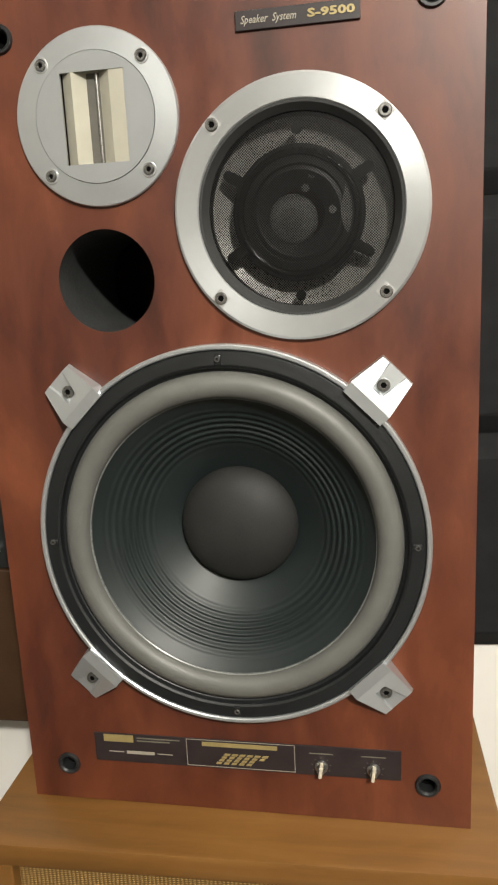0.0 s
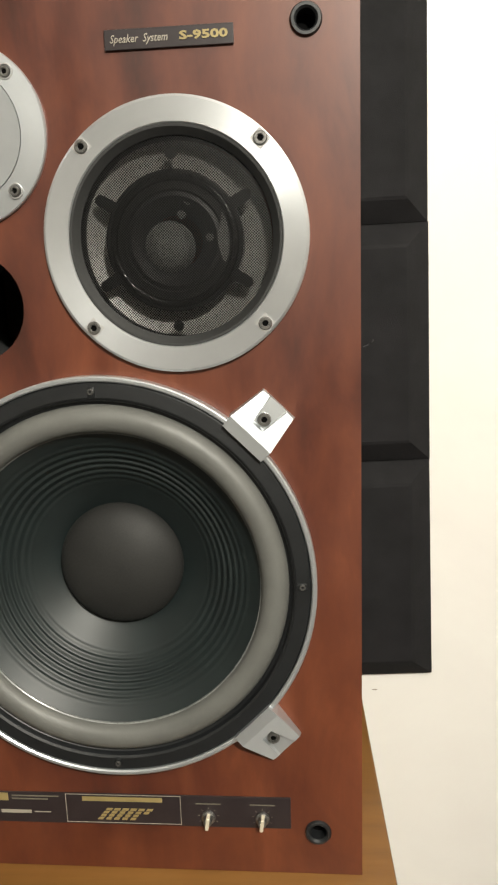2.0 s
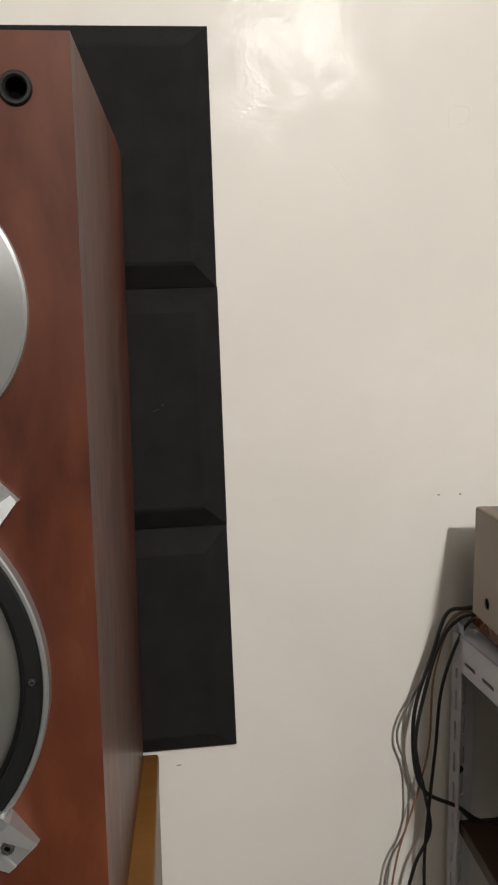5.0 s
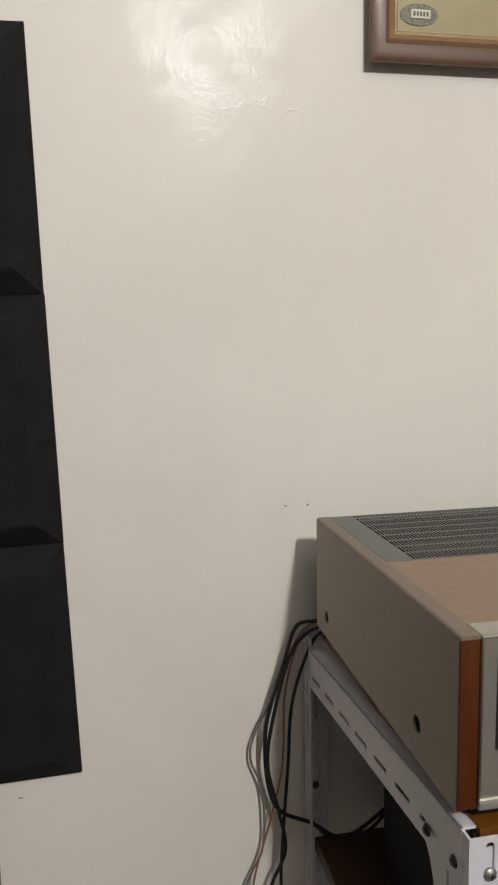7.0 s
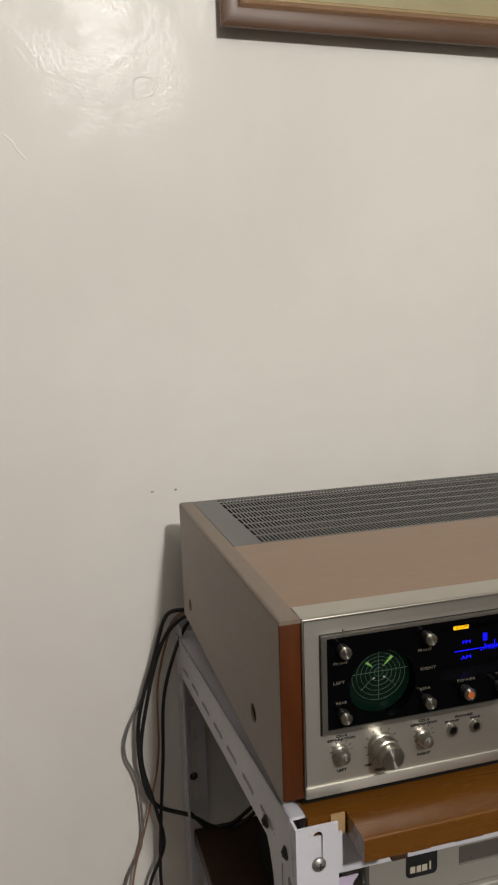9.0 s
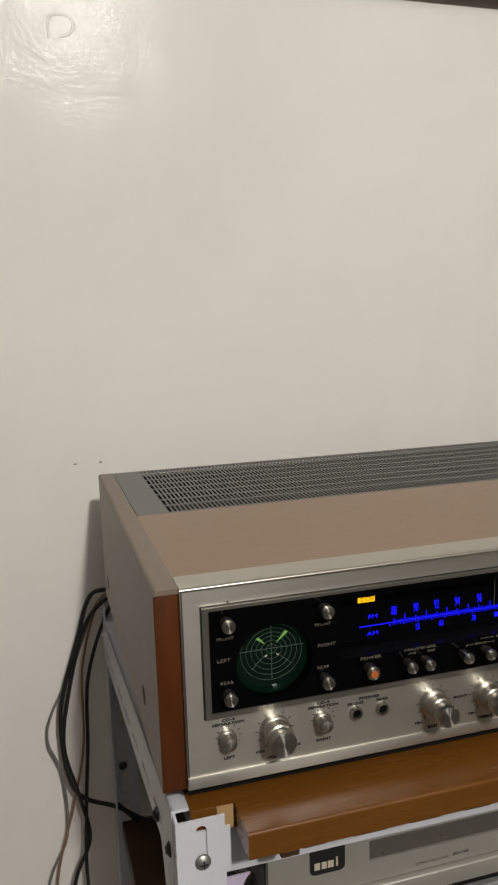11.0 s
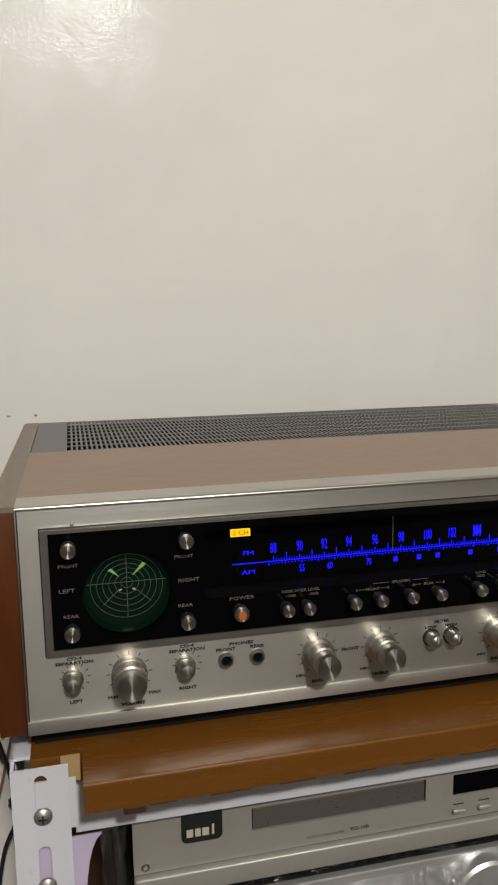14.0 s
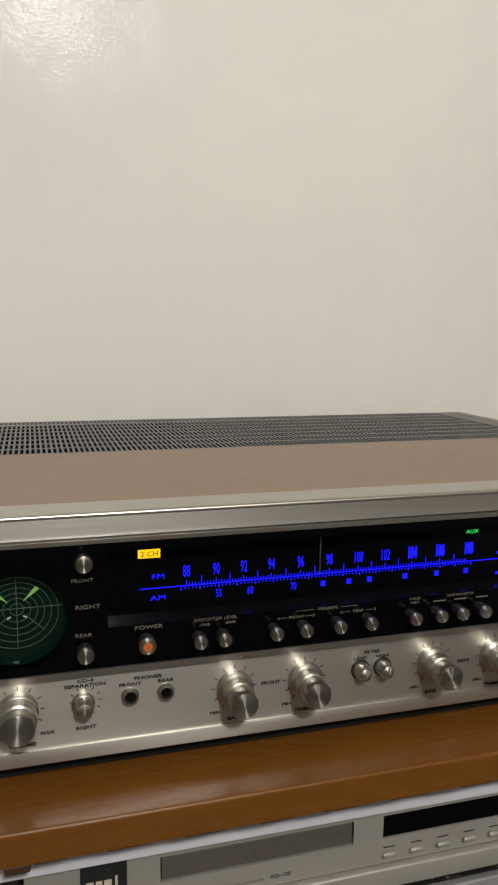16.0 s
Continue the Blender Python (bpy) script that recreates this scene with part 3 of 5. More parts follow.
for a in (90, 30, -30, -90, -150, 150):
    boss = [(0.0640 + 0.0042 * math.sin(math.pi * k / 8), -0.0042 * math.cos(math.pi * k / 8)) for k in range(9)]
    if abs(a) == 90:
        boss = circ(0.0640, 0, 0.0042, 20)
    tab = plate([boss if abs(a) == 90 else boss + [(0.050, 0.0046), (0.050, -0.0046)]], 0.0095, 0.0130)
    bmesh.ops.transform(tab, matrix=Matrix.Translation((IC[0], 0, IC[1])) @ Matrix.Rotation(-radians(a), 4, "Y"), verts=tab.verts)
    part("tab", tab, DEEP, mid)
part("mid_cone", lathe(((0.0385, 0.012), (0.0335, 0.0095), (0.029, 0.013), (0.020, 0.022)), 72, (IC[0], 0, IC[1])), mat("mid_cone_dark", (0.014, 0.014, 0.0145), 0.45, 0, 0.2, 40, 400, 0.2), mid, smooth=True)
for x, z in ((-0.0195, 0.0284), (0.011, 0.0296), (0.0057, 0.0195), (0.027, 0.002), (0.029, -0.026), (-0.0195, -0.028)):
    part("vent_dot", lathe(((0, 0.0118), (0.0031, 0.0118), (0.0031, 0.0150), (0, 0.0150)), 16, (IC[0] + x, 0, IC[1] + z)), MIDGREY, mid)
GLOSS = mat("glossy_glue", (0.008, 0.008, 0.008), 0.12, 0, 0.1, 60, 500, 0)
# Glossy lumps added only along the highlight arc, each to catch a glint.
for k in range(15):
    a, r = radians(36 + 4.1 * k), 0.0475 + 0.0012 * math.sin(k * 2.3)
    part("glue_bead", lathe([(0.0019 * math.cos(b), 0.0078 - 0.0030 * math.sin(b)) for b in [math.pi / 2 * j / 4 for j in range(4)]] + [(0, 0.0048)], 10, (IC[0] + r * math.cos(a), 0, IC[1] + r * math.sin(a))), GLOSS, mid, smooth=True)
arc = [radians(a) for a in range(-24, 29, 4)]
part("side_window", plate([[(IC[0] + 0.0425 * math.cos(a), IC[1] + 0.0425 * math.sin(a)) for a in arc] + [(IC[0] + (0.0425 - 0.009 * math.cos(a * 3.2)) * math.cos(a), IC[1] + (0.0425 - 0.009 * math.cos(a * 3.2)) * math.sin(a)) for a in arc[-2:0:-1]]], 0.0078, 0.0092), MIDGREY, mid, "grey crescent opening")
part("mid_dome", lathe([(0.0205 * math.cos(a), 0.022 - 0.010 * math.sin(a)) for a in [math.pi / 2 * k / 10 for k in range(10)]] + [(0, 0.012)], 48, (IC[0] - 0.006, 0, IC[1] - 0.004)), mat("mid_dome_grey", (0.085, 0.087, 0.084), 0.75, 0, 0.1, 60, 400, 0.1), mid, smooth=True)
part("inner_roll", lathe([(0.0470 + 0.0030 * math.cos(b), 0.0102 - 0.0042 * math.sin(b)) for b in [math.pi * k / 8 for k in range(9)]], 72, (IC[0], 0, IC[1])), mat("glossy_rubber", (0.006, 0.006, 0.006), 0.18, 0, 0.1, 60, 240, 0.35, 0.0008), mid, smooth=True)
for inner in mid.children:
    if inner.name.split(".")[0] in ("back_plate", "spider_ring", "tab", "mid_cone", "vent_dot", "glue_bead", "side_window", "mid_dome", "inner_roll"):
        inner.location.y = -0.005
for a in (45, 135, 225, 315):
    x, z = MC[0] + 0.0940 * math.cos(radians(a)), MC[1] + 0.001 + 0.0940 * math.sin(radians(a))
    seat = bmesh.new()
    for k, (u, w) in enumerate(((-0.0058, -0.0058), (0.0052, -0.0058), (0.0052, 0.0058), (-0.0058, 0.0058))):
        seat.verts.new((u, -0.0057 - (0.0006 if u > 0 else 0.0), w))
    seat.faces.new(seat.verts)
    seat = bmesh.ops.extrude_face_region(seat, geom=list(seat.faces)) and seat
    seat.verts.ensure_lookup_table()
    for v in list(seat.verts)[4:]:
        v.co.y = -0.005
    bmesh.ops.transform(seat, matrix=Matrix.Translation((x, 0, z)) @ Matrix.Rotation(-radians(a), 4, "Y"), verts=seat.verts)
    part("screw_seat", seat, SILVER, mid)
    socket_screw(mid, x, -0.0078, z, 0.0052)

# ribbon tweeter
tw = part("tweeter", lathe(((0.050, 0.0), (0.050, -0.0062), (0.0670, -0.0042), (0.0678, -0.0030), (0.0678, 0.0)), 96, (TC[0], 0, TC[1]), True), CAST, sp, "silver tweeter flange", True)
TX0, TX1, TZ0, TZ1 = TC[0] - 0.0265, TC[0] + 0.0265, TC[1] - 0.0345, TC[1] + 0.0345
part("horn_plate", plate([circ(TC[0], TC[1], 0.0495, 64), rect(TX0, TX1, TZ0, TZ1)], -0.0068, -0.0040), CAST, tw, "round silver horn plate")
horn = bmesh.new()
xs = ((TX0, -0.0005), (TX0 + 0.0100, -0.0080), (TX0 + 0.0195, 0.0015), (TX0 + 0.0300, 0.0015), (TX1 - 0.0125, -0.0060), (TX1, -0.0062))
top, bot = [horn.verts.new((x, y, TZ1)) for x, y in xs], [horn.verts.new((x, y, TZ0)) for x, y in xs]
for i in range(5):
    if i != 2:
        horn.faces.new((top[i], top[i + 1], bot[i + 1], bot[i]))
part("horn", horn, HORN, tw, "cream folded horn mouth")
part("ribbon", box(TX0 + 0.0193, TX0 + 0.0302, 0.0013, 0.0025, TZ0, TZ1), mat("ribbon_grey", (0.13, 0.125, 0.11), 0.4, 0.3, 0.1, 60, 400, 0.1), tw, "grey ribbon")
part("centre_bar", lathe(((0, -0.034), (0.0012, -0.034), (0.0012, 0.034), (0, 0.034)), 12), STEEL, tw, smooth=True).matrix_basis = pose(TC[0] + 0.0022, -0.0012, TC[1], 90)
for z0, z1 in ((TZ1, TZ1 + 0.002), (TZ0 - 0.002, TZ0)):
    part("horn_end", box(TX0, TX1, -0.0066, 0.012, z0, z1), HORN, tw)
for sx in (-1, 1):
    for sz in (-1, 1):
        x, z = TC[0] + 0.0415 * sx, TC[1] + 0.0418 * sz
        part("screw_seat", lathe(((0.0062, -0.0046), (0.0056, -0.0064), (0.0050, -0.0064), (0.0046, -0.005)), 24, (x, 0, z)), SILVER, tw, smooth=True)
        socket_screw(tw, x, -0.0078, z, 0.0042)

# bass port, grille cups, plates
part("port_tube", lathe(((0.0425, 0.0), (0.0415, 0.004), (0.0415, 0.13), (0.0428, 0.13), (0.0428, 0.0)), 56, (PC[0], 0.001, PC[1]), True), PORTGREY, sp, "dark bass port tube", True)
for x, z in CUPS:
    cup = part("grille_cup", lathe(((0.0072, 0.012), (0.0072, -0.001), (0.0086, -0.0028), (0.0106, -0.0028), (0.0116, -0.0012), (0.0116, 0.0)), 32, (x, 0, z)), BLACK, sp, "black grille socket", True)
    part("cup_floor", lathe(((0, 0.011), (0.0072, 0.011), (0.0072, 0.012), (0, 0.012)), 24, (x, 0, z)), HOLE, cup)
badge = part("name_plate", box(0.0365, 0.1305, -0.0022, 0.0, 1.3405, 1.3545, 0.0005), PLATE, sp, "dark name plate with gold lettering")
lettering("Speaker  System", 0.0078, 0.0405, -0.0027, 1.3475, DIMPALE, badge, 0.82, align="LEFT", italic=0.3)
lettering("S-9500", 0.0078, 0.1090, -0.0027, 1.3476, DULLGOLD, badge, 1.62, bold=0.00025)
badge.location = (-0.0012, 0, 0.002)
lp = part("control_plate", box(-0.1385, 0.1565, -0.0016, 0.0, 0.7125, 0.7430, 0.0004), PLATE, sp, "long dark control plate with two level knobs")
lp.location = (0.0003, 0, -0.0096)
part("gold_patch", box(-0.1285, -0.0985, -0.0021, -0.0016, 0.7345, 0.7420), GOLD, lp)
for i, (x0, x1, z) in enumerate(((-0.095, -0.052, 0.7395), (-0.095, -0.062, 0.7365))):
    part("small_print", box(x0, x1, -0.0019, -0.0016, z - 0.0006, z + 0.0006), LEGEND, lp)
for x0, x1, h in ((-0.124, -0.109, 0.0004), (-0.106, -0.078, 0.0016), (-0.075, -0.060, 0.0004)):
    part("maker_mark", box(x0, x1, -0.0019, -0.0016, 0.7235 - h, 0.7235 + h), DIMPALE, lp)
border = plate([rect(-0.0455, 0.0590, 0.7140, 0.7425), rect(-0.0450, 0.0585, 0.7145, 0.7420)], -0.0019, -0.0016)
part("border_line", border, DIMPALE, lp)
part("gold_stripe", box(-0.030, 0.0425, -0.0021, -0.0016, 0.7360, 0.7402), GOLD, lp)
for c in range(6):
    for r in range(4):
        x, z = -0.0145 + 0.0073 * c + 0.0026 * r - 0.0026, 0.7175 + 0.0031 * r
        if c == 5 and r < 2:
            continue
        w = 0.0056 if r == 3 else 0.0048
        part("gold_dash", plate([[(x, z), (x + w, z), (x + w + 0.0014, z + 0.0022), (x + 0.0014, z + 0.0022)]], -0.0021, -0.0016), GOLD, lp)
for x in (0.0835, 0.1315):
    kn = part("level_knob", lathe(((0, -0.0085), (0.0032, -0.0085), (0.0038, -0.0078), (0.0042, -0.003), (0.0062, -0.002), (0.0062, 0)), 28, (x, -0.0016, 0.7225)), STEEL, lp, "small round level knob", True)
    lever = box(-0.0016, 0.0016, -0.0120, -0.003, -0.0062, 0.0052, 0.0007)
    bmesh.ops.transform(lever, matrix=Matrix.Translation((x, 0, 0.7225)) @ Matrix.Rotation(radians(8), 4, "Y"), verts=lever.verts)
    part("pointer", lever, PALE, kn, "pale gold pointer")
    part("small_print", box(x - 0.011, x + 0.011, -0.0019, -0.0016, 0.7350, 0.7360), LEGEND, lp)
    for a in range(-120, 121, 40):
        tick = box(-0.00025, 0.00025, -0.0019, -0.0016, 0.0078, 0.0094)
        bmesh.ops.transform(tick, matrix=Matrix.Translation((x, 0, 0.7225)) @ Matrix.Rotation(radians(a), 4, "Y"), verts=tick.verts)
        part("tick", tick, LEGEND, lp)

# ---- picture frame ----
FX0, FX1, FZ0, FZ1 = 0.7240, 1.34, 1.5110, 1.95
pf = thing("picture_frame", "brown wooden picture frame with an olive gold mount", "picture frame", (0, WY, 0))
fr = [(0.010, 0.0), (0.004, -0.010), (0.0005, -0.016), (0.001, -0.0195), (0.006, -0.0225), (0.020, -0.0225), (0.0245, -0.019), (0.0245, -0.016)]
lip = [(0.0245, -0.0175), (0.027, -0.019), (0.031, -0.0175), (0.0350, -0.011), (0.0350, -0.004)]
fillet = [(0.0350, -0.0095), (0.0385, -0.0095), (0.0400, -0.0075), (0.0400, -0.004)]
for nm, prof, mtl in (("moulding", fr, FRAMEWOOD), ("inner_lip", lip, FRAMELIP), ("gilt_fillet", fillet, mat("dull_gilt", (0.30, 0.215, 0.10), 0.5, 0.2, 0.12, 60, 300, 0.1))):
    bm = bmesh.new()
    rings = [[bm.verts.new(p) for p in ((FX0 + i, y, FZ0 + i), (FX1 - i, y, FZ0 + i), (FX1 - i, y, FZ1 - i), (FX0 + i, y, FZ1 - i))] for i, y in prof]
    for a, b in zip(rings, rings[1:]):
        for k in range(4):
            bm.faces.new((a[k], a[(k + 1) % 4], b[(k + 1) % 4], b[k]))
    part(nm, bm, mtl, pf, smooth=True)
part("mount", box(FX0 + 0.02, FX1 - 0.02, -0.006, -0.001, FZ0 + 0.02, FZ1 - 0.02), MOUNT, pf, "plain olive gold mount")
oval = lathe(((0, -0.001), (1, -0.001), (1, 0), (0, 0)), 32)
bmesh.ops.transform(oval, matrix=pose(0.7915, -0.0062, 1.5710) @ Matrix.Diagonal((0.0240, 1, 0.0125, 1)), verts=oval.verts)
part("oval_seal", oval, mat("seal_grey", (0.16, 0.155, 0.11), 0.5, 0.1, 0.5, 260, 500, 0.5), pf, "dark oval seal")
part("paper_label", box(0.7810, 0.8055, -0.0082, -0.0072, 1.5665, 1.5765), mat("label_paper", (0.62, 0.60, 0.50), 0.6, 0, 0.05, 40, 300, 0), pf, "small cream label")
for k in range(5):
    part("label_print", box(0.7835 + 0.0042 * k, 0.7863 + 0.0042 * k, -0.0086, -0.0082, 1.5690, 1.5740), LEGEND, pf)

# ---- slotted angle rack ----
rack = thing("shelf_rack", "white enamelled slotted steel angle rack against the wall", "shelf rack", (0, 0, 0))
PITCH = 0.044


def angle_post(x, y, z1, sx, sy):
    """An upright of slotted angle: one leaf faces the room, the other the side."""
    slots = [slot(0.0162, z1 - 0.033 - PITCH * k, z1 - 0.004 - PITCH * k, 0.0072) for k in range(18)]
    leaf = plate([rect(0, 0.0315, 0, z1)] + slots, 0, 0.002)
    side = plate([rect(0.0021, 0.0315, 0, z1)] + slots, -0.002, 0)
    bmesh.ops.transform(leaf, matrix=pose(x, y, 0) @ Matrix.Diagonal((sx, sy, 1, 1)), verts=leaf.verts)
    bmesh.ops.transform(side, matrix=pose(x, y, 0) @ Matrix.Diagonal((sx, sy, 1, 1)) @ Matrix.Rotation(radians(90), 4, "Z"), verts=side.verts)
    p = part("post", leaf, WHITE_STEEL, rack)
    part("post_leaf", side, WHITE_STEEL, p)
    return p


angle_post(0.6430, -0.0875, 0.832, 1, 1)
angle_post(0.6385, 0.352, 0.815, 1, -1)
angle_post(1.262, -0.089, 0.830, -1, 1)
angle_post(1.262, 0.352, 0.815, -1, -1)


def bolt(x, y, z, parent, side=False, mtl=None):
    b = lathe(((0, -0.0036), (0.0030, -0.0031), (0.0050, -0.0014), (0.0053, 0), (0, 0)), 24)
    x1 = box(-0.0026, 0.0026, -0.0038, -0.0026, -0.0004, 0.0004)
    x2 = box(-0.0004, 0.0004, -0.0038, -0.0026, -0.0026, 0.0026)
    m = Matrix.Translation((x, y, z)) @ (Matrix.Rotation(radians(-90), 4, "Z") if side else Matrix.Identity(4))
    for bm in (b, x1, x2):
        bmesh.ops.transform(bm, matrix=m, verts=bm.verts)
    o = part("bolt", b, mtl or ZINC, parent, "dark bolt" if mtl else "zinc cross-head bolt", True)
    part("cross_slot", x1, BARREL, o)
    part("cross_slot", x2, BARREL, o)


bolt(0.6595, -0.0875, 0.8030, rack)
bolt(0.6595, -0.0875, 0.7590, rack)
bolt(0.6430, -0.066, 0.800, rack, True, BARREL)
bolt(0.6520, 0.3500, 0.600, rack, False, BARREL)
part("rail_tab", box(0.6455, 0.6785, -0.0850, -0.0835, 0.7912, 0.8222), WHITE_STEEL, rack)


def rail(p0, p1, tall, side, flange=0.03, centres=(), drop=0.032, name="rail"):
    """A slotted angle between two points of its upper outer edge, the flange on top to the inside."""
    p0, p1 = Vector(p0), Vector(p1)
    L = (p1 - p0).length
    slots = [[(z, x) for x, z in slot(-drop, c - 0.0165, c + 0.0165, 0.0056)] for c in centres]
    web = plate([rect(0, L, -tall, 0)] + slots, 0, 0.002)
    top = box(0, L, 0.0, flange, -0.002, 0)
    ux = (p1 - p0).normalized()
    uy = Vector(side)
    uz = ux.cross(uy).normalized()
    uy = uz.cross(ux)
    m = Matrix(((ux.x, uy.x, uz.x, p0.x), (ux.y, uy.y, uz.y, p0.y), (ux.z, uy.z, uz.z, p0.z), (0, 0, 0, 1)))
    if uz.z < 0:
        bmesh.ops.transform(web, matrix=Matrix.Diagonal((1, 1, -1, 1)), verts=web.verts)
        bmesh.ops.transform(top, matrix=Matrix.Diagonal((1, 1, -1, 1)), verts=top.verts)
    for bm in (web, top):
        bmesh.ops.transform(bm, matrix=m, verts=bm.verts)
    r = part(name, web, WHITE_STEEL, rack)
    part("rail_flange", top, WHITE_STEEL, r)


SLOTS = [0.0055 + 0.0523 * k for k in range(8)]
rail((0.6424, -0.076, 0.834), (0.6370, 0.348, 0.800), 0.047, (1, 0, 0), centres=SLOTS[1:])
rail((0.677, -0.0700, 0.8176), (1.26, -0.0740, 0.8146), 0.0408, (0, 1, 0), centres=(0.29,), drop=0.014)
rail((1.265, -0.080, 0.832), (1.265, 0.345, 0.802), 0.047, (-1, 0, 0), centres=SLOTS[1:])
side_gus = plate([[(-0.052, 0.800), (-0.012, 0.800), (-0.012, 0.782), (-0.022, 0.771), (-0.029, 0.757), (-0.033, 0.740), (-0.035, 0.715), (-0.052, 0.700)]], -0.6446, -0.6432,
                 Matrix(((0, -1, 0, 0), (1, 0, 0, 0), (0, 0, 1, 0), (0, 0, 0, 1))))
part("side_gusset", side_gus, WHITE_STEEL, rack, "curved corner gusset behind the side rail")
bolt(0.6418, -0.0205, 0.7940, rack, True, BARREL)
gus = plate([[(0.648, 0.7835), (0.6915, 0.7835), (0.6880, 0.7795), (0.6855, 0.7735), (0.6835, 0.7655), (0.6820, 0.7550), (0.6805, 0.7400), (0.648, 0.700)]], -0.0832, -0.0818)
part("corner_gusset", gus, LAVENDER, rack, "lavender curved corner gusset")

board = part("shelf_board", plate([[(0.6825, -0.1135), (1.255, -0.1180), (1.255, 0.33), (0.654, 0.33), (0.654, -0.082), (0.6825, -0.082)]], -0.8352, -0.8178, Matrix(((1, 0, 0, 0), (0, 0, 1, 0), (0, -1, 0, 0), (0, 0, 0, 1)))), VARNISH)
bmesh_b = bmesh.new()
bmesh_b.from_mesh(board.data)
edge = [e for e in bmesh_b.edges if all(v.co.y < -0.1 and v.co.z > 0.827 for v in e.verts)]
bmesh.ops.bevel(bmesh_b, geom=edge, offset=0.0018, segments=3, profile=0.5, affect="EDGES")
bmesh_b.to_mesh(board.data)
bmesh_b.free()
tagged(board, "thick varnished orange-brown shelf board on white steel rails", "shelf")
part("raw_notch", box(0.6705, 0.6812, -0.0838, -0.0818, 0.8195, 0.8350), PINE, board, "raw pine where the corner is cut out")
# Solid dark strips stand in for irregular gaps along the lower edge.
for x0, x1 in ((0.717, 0.733), (0.751, 0.774), (0.791, 0.813), (0.830, 0.850), (0.866, 0.887), (0.905, 0.930), (0.950, 0.972)):
    part("edge_chip", box(x0, x1, -0.1128 - 0.0045 * (x0 - 0.68) / 0.575, -0.1090, 0.8164, 0.8177, 0.0005), DARKWOOD, board)
for x in (0.7075, 0.758, 0.812, 0.8195, 0.8245, 0.835, 0.861):
    part("varnish_drip", lathe(((0, -0.0005), (0.0004, -0.0004), (0.0006, 0.0)), 12, (x, -0.1140 - 0.0045 * (x - 0.68) / 0.575, 0.8328)), DRIP, board, smooth=True)
part("edge_knot", box(0.7030, 0.7155, -0.1128, -0.1085, 0.8126, 0.8177, 0.0012), DARKWOOD, board, "dark blob under the edge")
lower = part("lower_shelf", box(0.645, 1.255, -0.075, 0.33, 0.522, 0.540, 0.002), DARKWOOD)
tagged(lower, "dark brown wooden lower shelf board", "shelf")

# ---- receiver ----
rx = thing("stereo_receiver", "silver stereo receiver with a lit blue dial and walnut case", "receiver", (0.654, -0.079, 0.847), -0.3)
RW = 0.525
part("case_body", box(-0.0130, RW + 0.0130, 0.022, 0.366, 0.002, 0.095, 0.001), DARKCASE, rx)
part("back_panel", box(-0.0130, RW + 0.0130, 0.3665, 0.3725, 0.002, 0.1268), DARKCASE, rx)
sidehole = [circ(0.076, 0.029, 0.0074, 24), circ(0.333, 0.023, 0.0070, 24)]
for x, flip in ((-0.0155, 1), (RW + 0.0155, -1)):
    m = Matrix.Translation((x, 0, 0)) @ Matrix(((0, flip, 0, 0), (1, 0, 0, 0), (0, 0, 1, 0), (0, 0, 0, 1)))
    sd = part("side_panel", plate([rect(0.0045, 0.374, -0.002, 0.1264)] + sidehole, 0, 0.0019, m), VINYL_SIDE_LIFTED, rx, "walnut vinyl side panel, tone greyed and lifted for its ambient light")
    # rounded upper edge of the wrap, over the side and in to the top
    R = 0.0032
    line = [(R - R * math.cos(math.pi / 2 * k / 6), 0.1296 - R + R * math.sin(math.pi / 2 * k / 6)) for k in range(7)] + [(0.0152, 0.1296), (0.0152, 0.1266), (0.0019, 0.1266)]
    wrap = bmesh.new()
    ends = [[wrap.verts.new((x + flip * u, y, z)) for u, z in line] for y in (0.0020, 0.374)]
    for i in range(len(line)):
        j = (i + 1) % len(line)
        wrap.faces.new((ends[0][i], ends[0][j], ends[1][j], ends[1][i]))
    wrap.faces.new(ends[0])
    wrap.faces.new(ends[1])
    # Same vinyl as side and top, darkened here as painted shade.
    part("rounded_edge", wrap, VINYL_RIM_SHADED, sd, smooth=True)
for x0, x1 in ((-0.0133, -0.0006), (RW + 0.0006, RW + 0.0133)):
    ck = part("wood_cheek", box(x0, x1, 0.0045, 0.0195, 0.0006, 0.1265, 0.0012), CHEEK, rx, "reddish wooden cheek", True)
    part("cheek_front", box(x0 - (0.0024 if x0 < 0 else 0.0), x1 + (0.0 if x0 < 0 else 0.0024), 0.0020, 0.0043, 0.0006, 0.1265, 0.0008), CHEEK, ck, smooth=True)
V0, V1, VX0, VX1 = 0.1830, 0.373, 0.0275, RW - 0.020
part("top_cover", box(-0.0003, RW + 0.0003, 0.0230, V0 - 0.0006, 0.1260, 0.1296), VINYL_TOP_WARMED, rx, "brown walnut vinyl top cover, tone warmed for reflected light")
# vent: a frame with thin bars both ways over the dark inside
vent = part("vent_plate", plate([[(0.0003, V0), (RW - 0.0003, V0), (RW - 0.0003, V1), (0.0003, V1)], [(VX0, V0 + 0.004), (VX1, V0 + 0.004), (VX1, V1 - 0.004), (VX0, V1 - 0.004)]], -0.1295, -0.1271, Matrix(((1, 0, 0, 0), (0, 0, 1, 0), (0, -1, 0, 0), (0, 0, 0, 1)))), VENT, rx, "grey perforated steel vent")
bars = bmesh.new()
for k in range(1, 121):
    x = VX0 + (VX1 - VX0) * k / 121
    box(x - 0.00085, x + 0.00085, V0 + 0.004, V1 - 0.004, 0.12895, 0.12935, bm=bars)
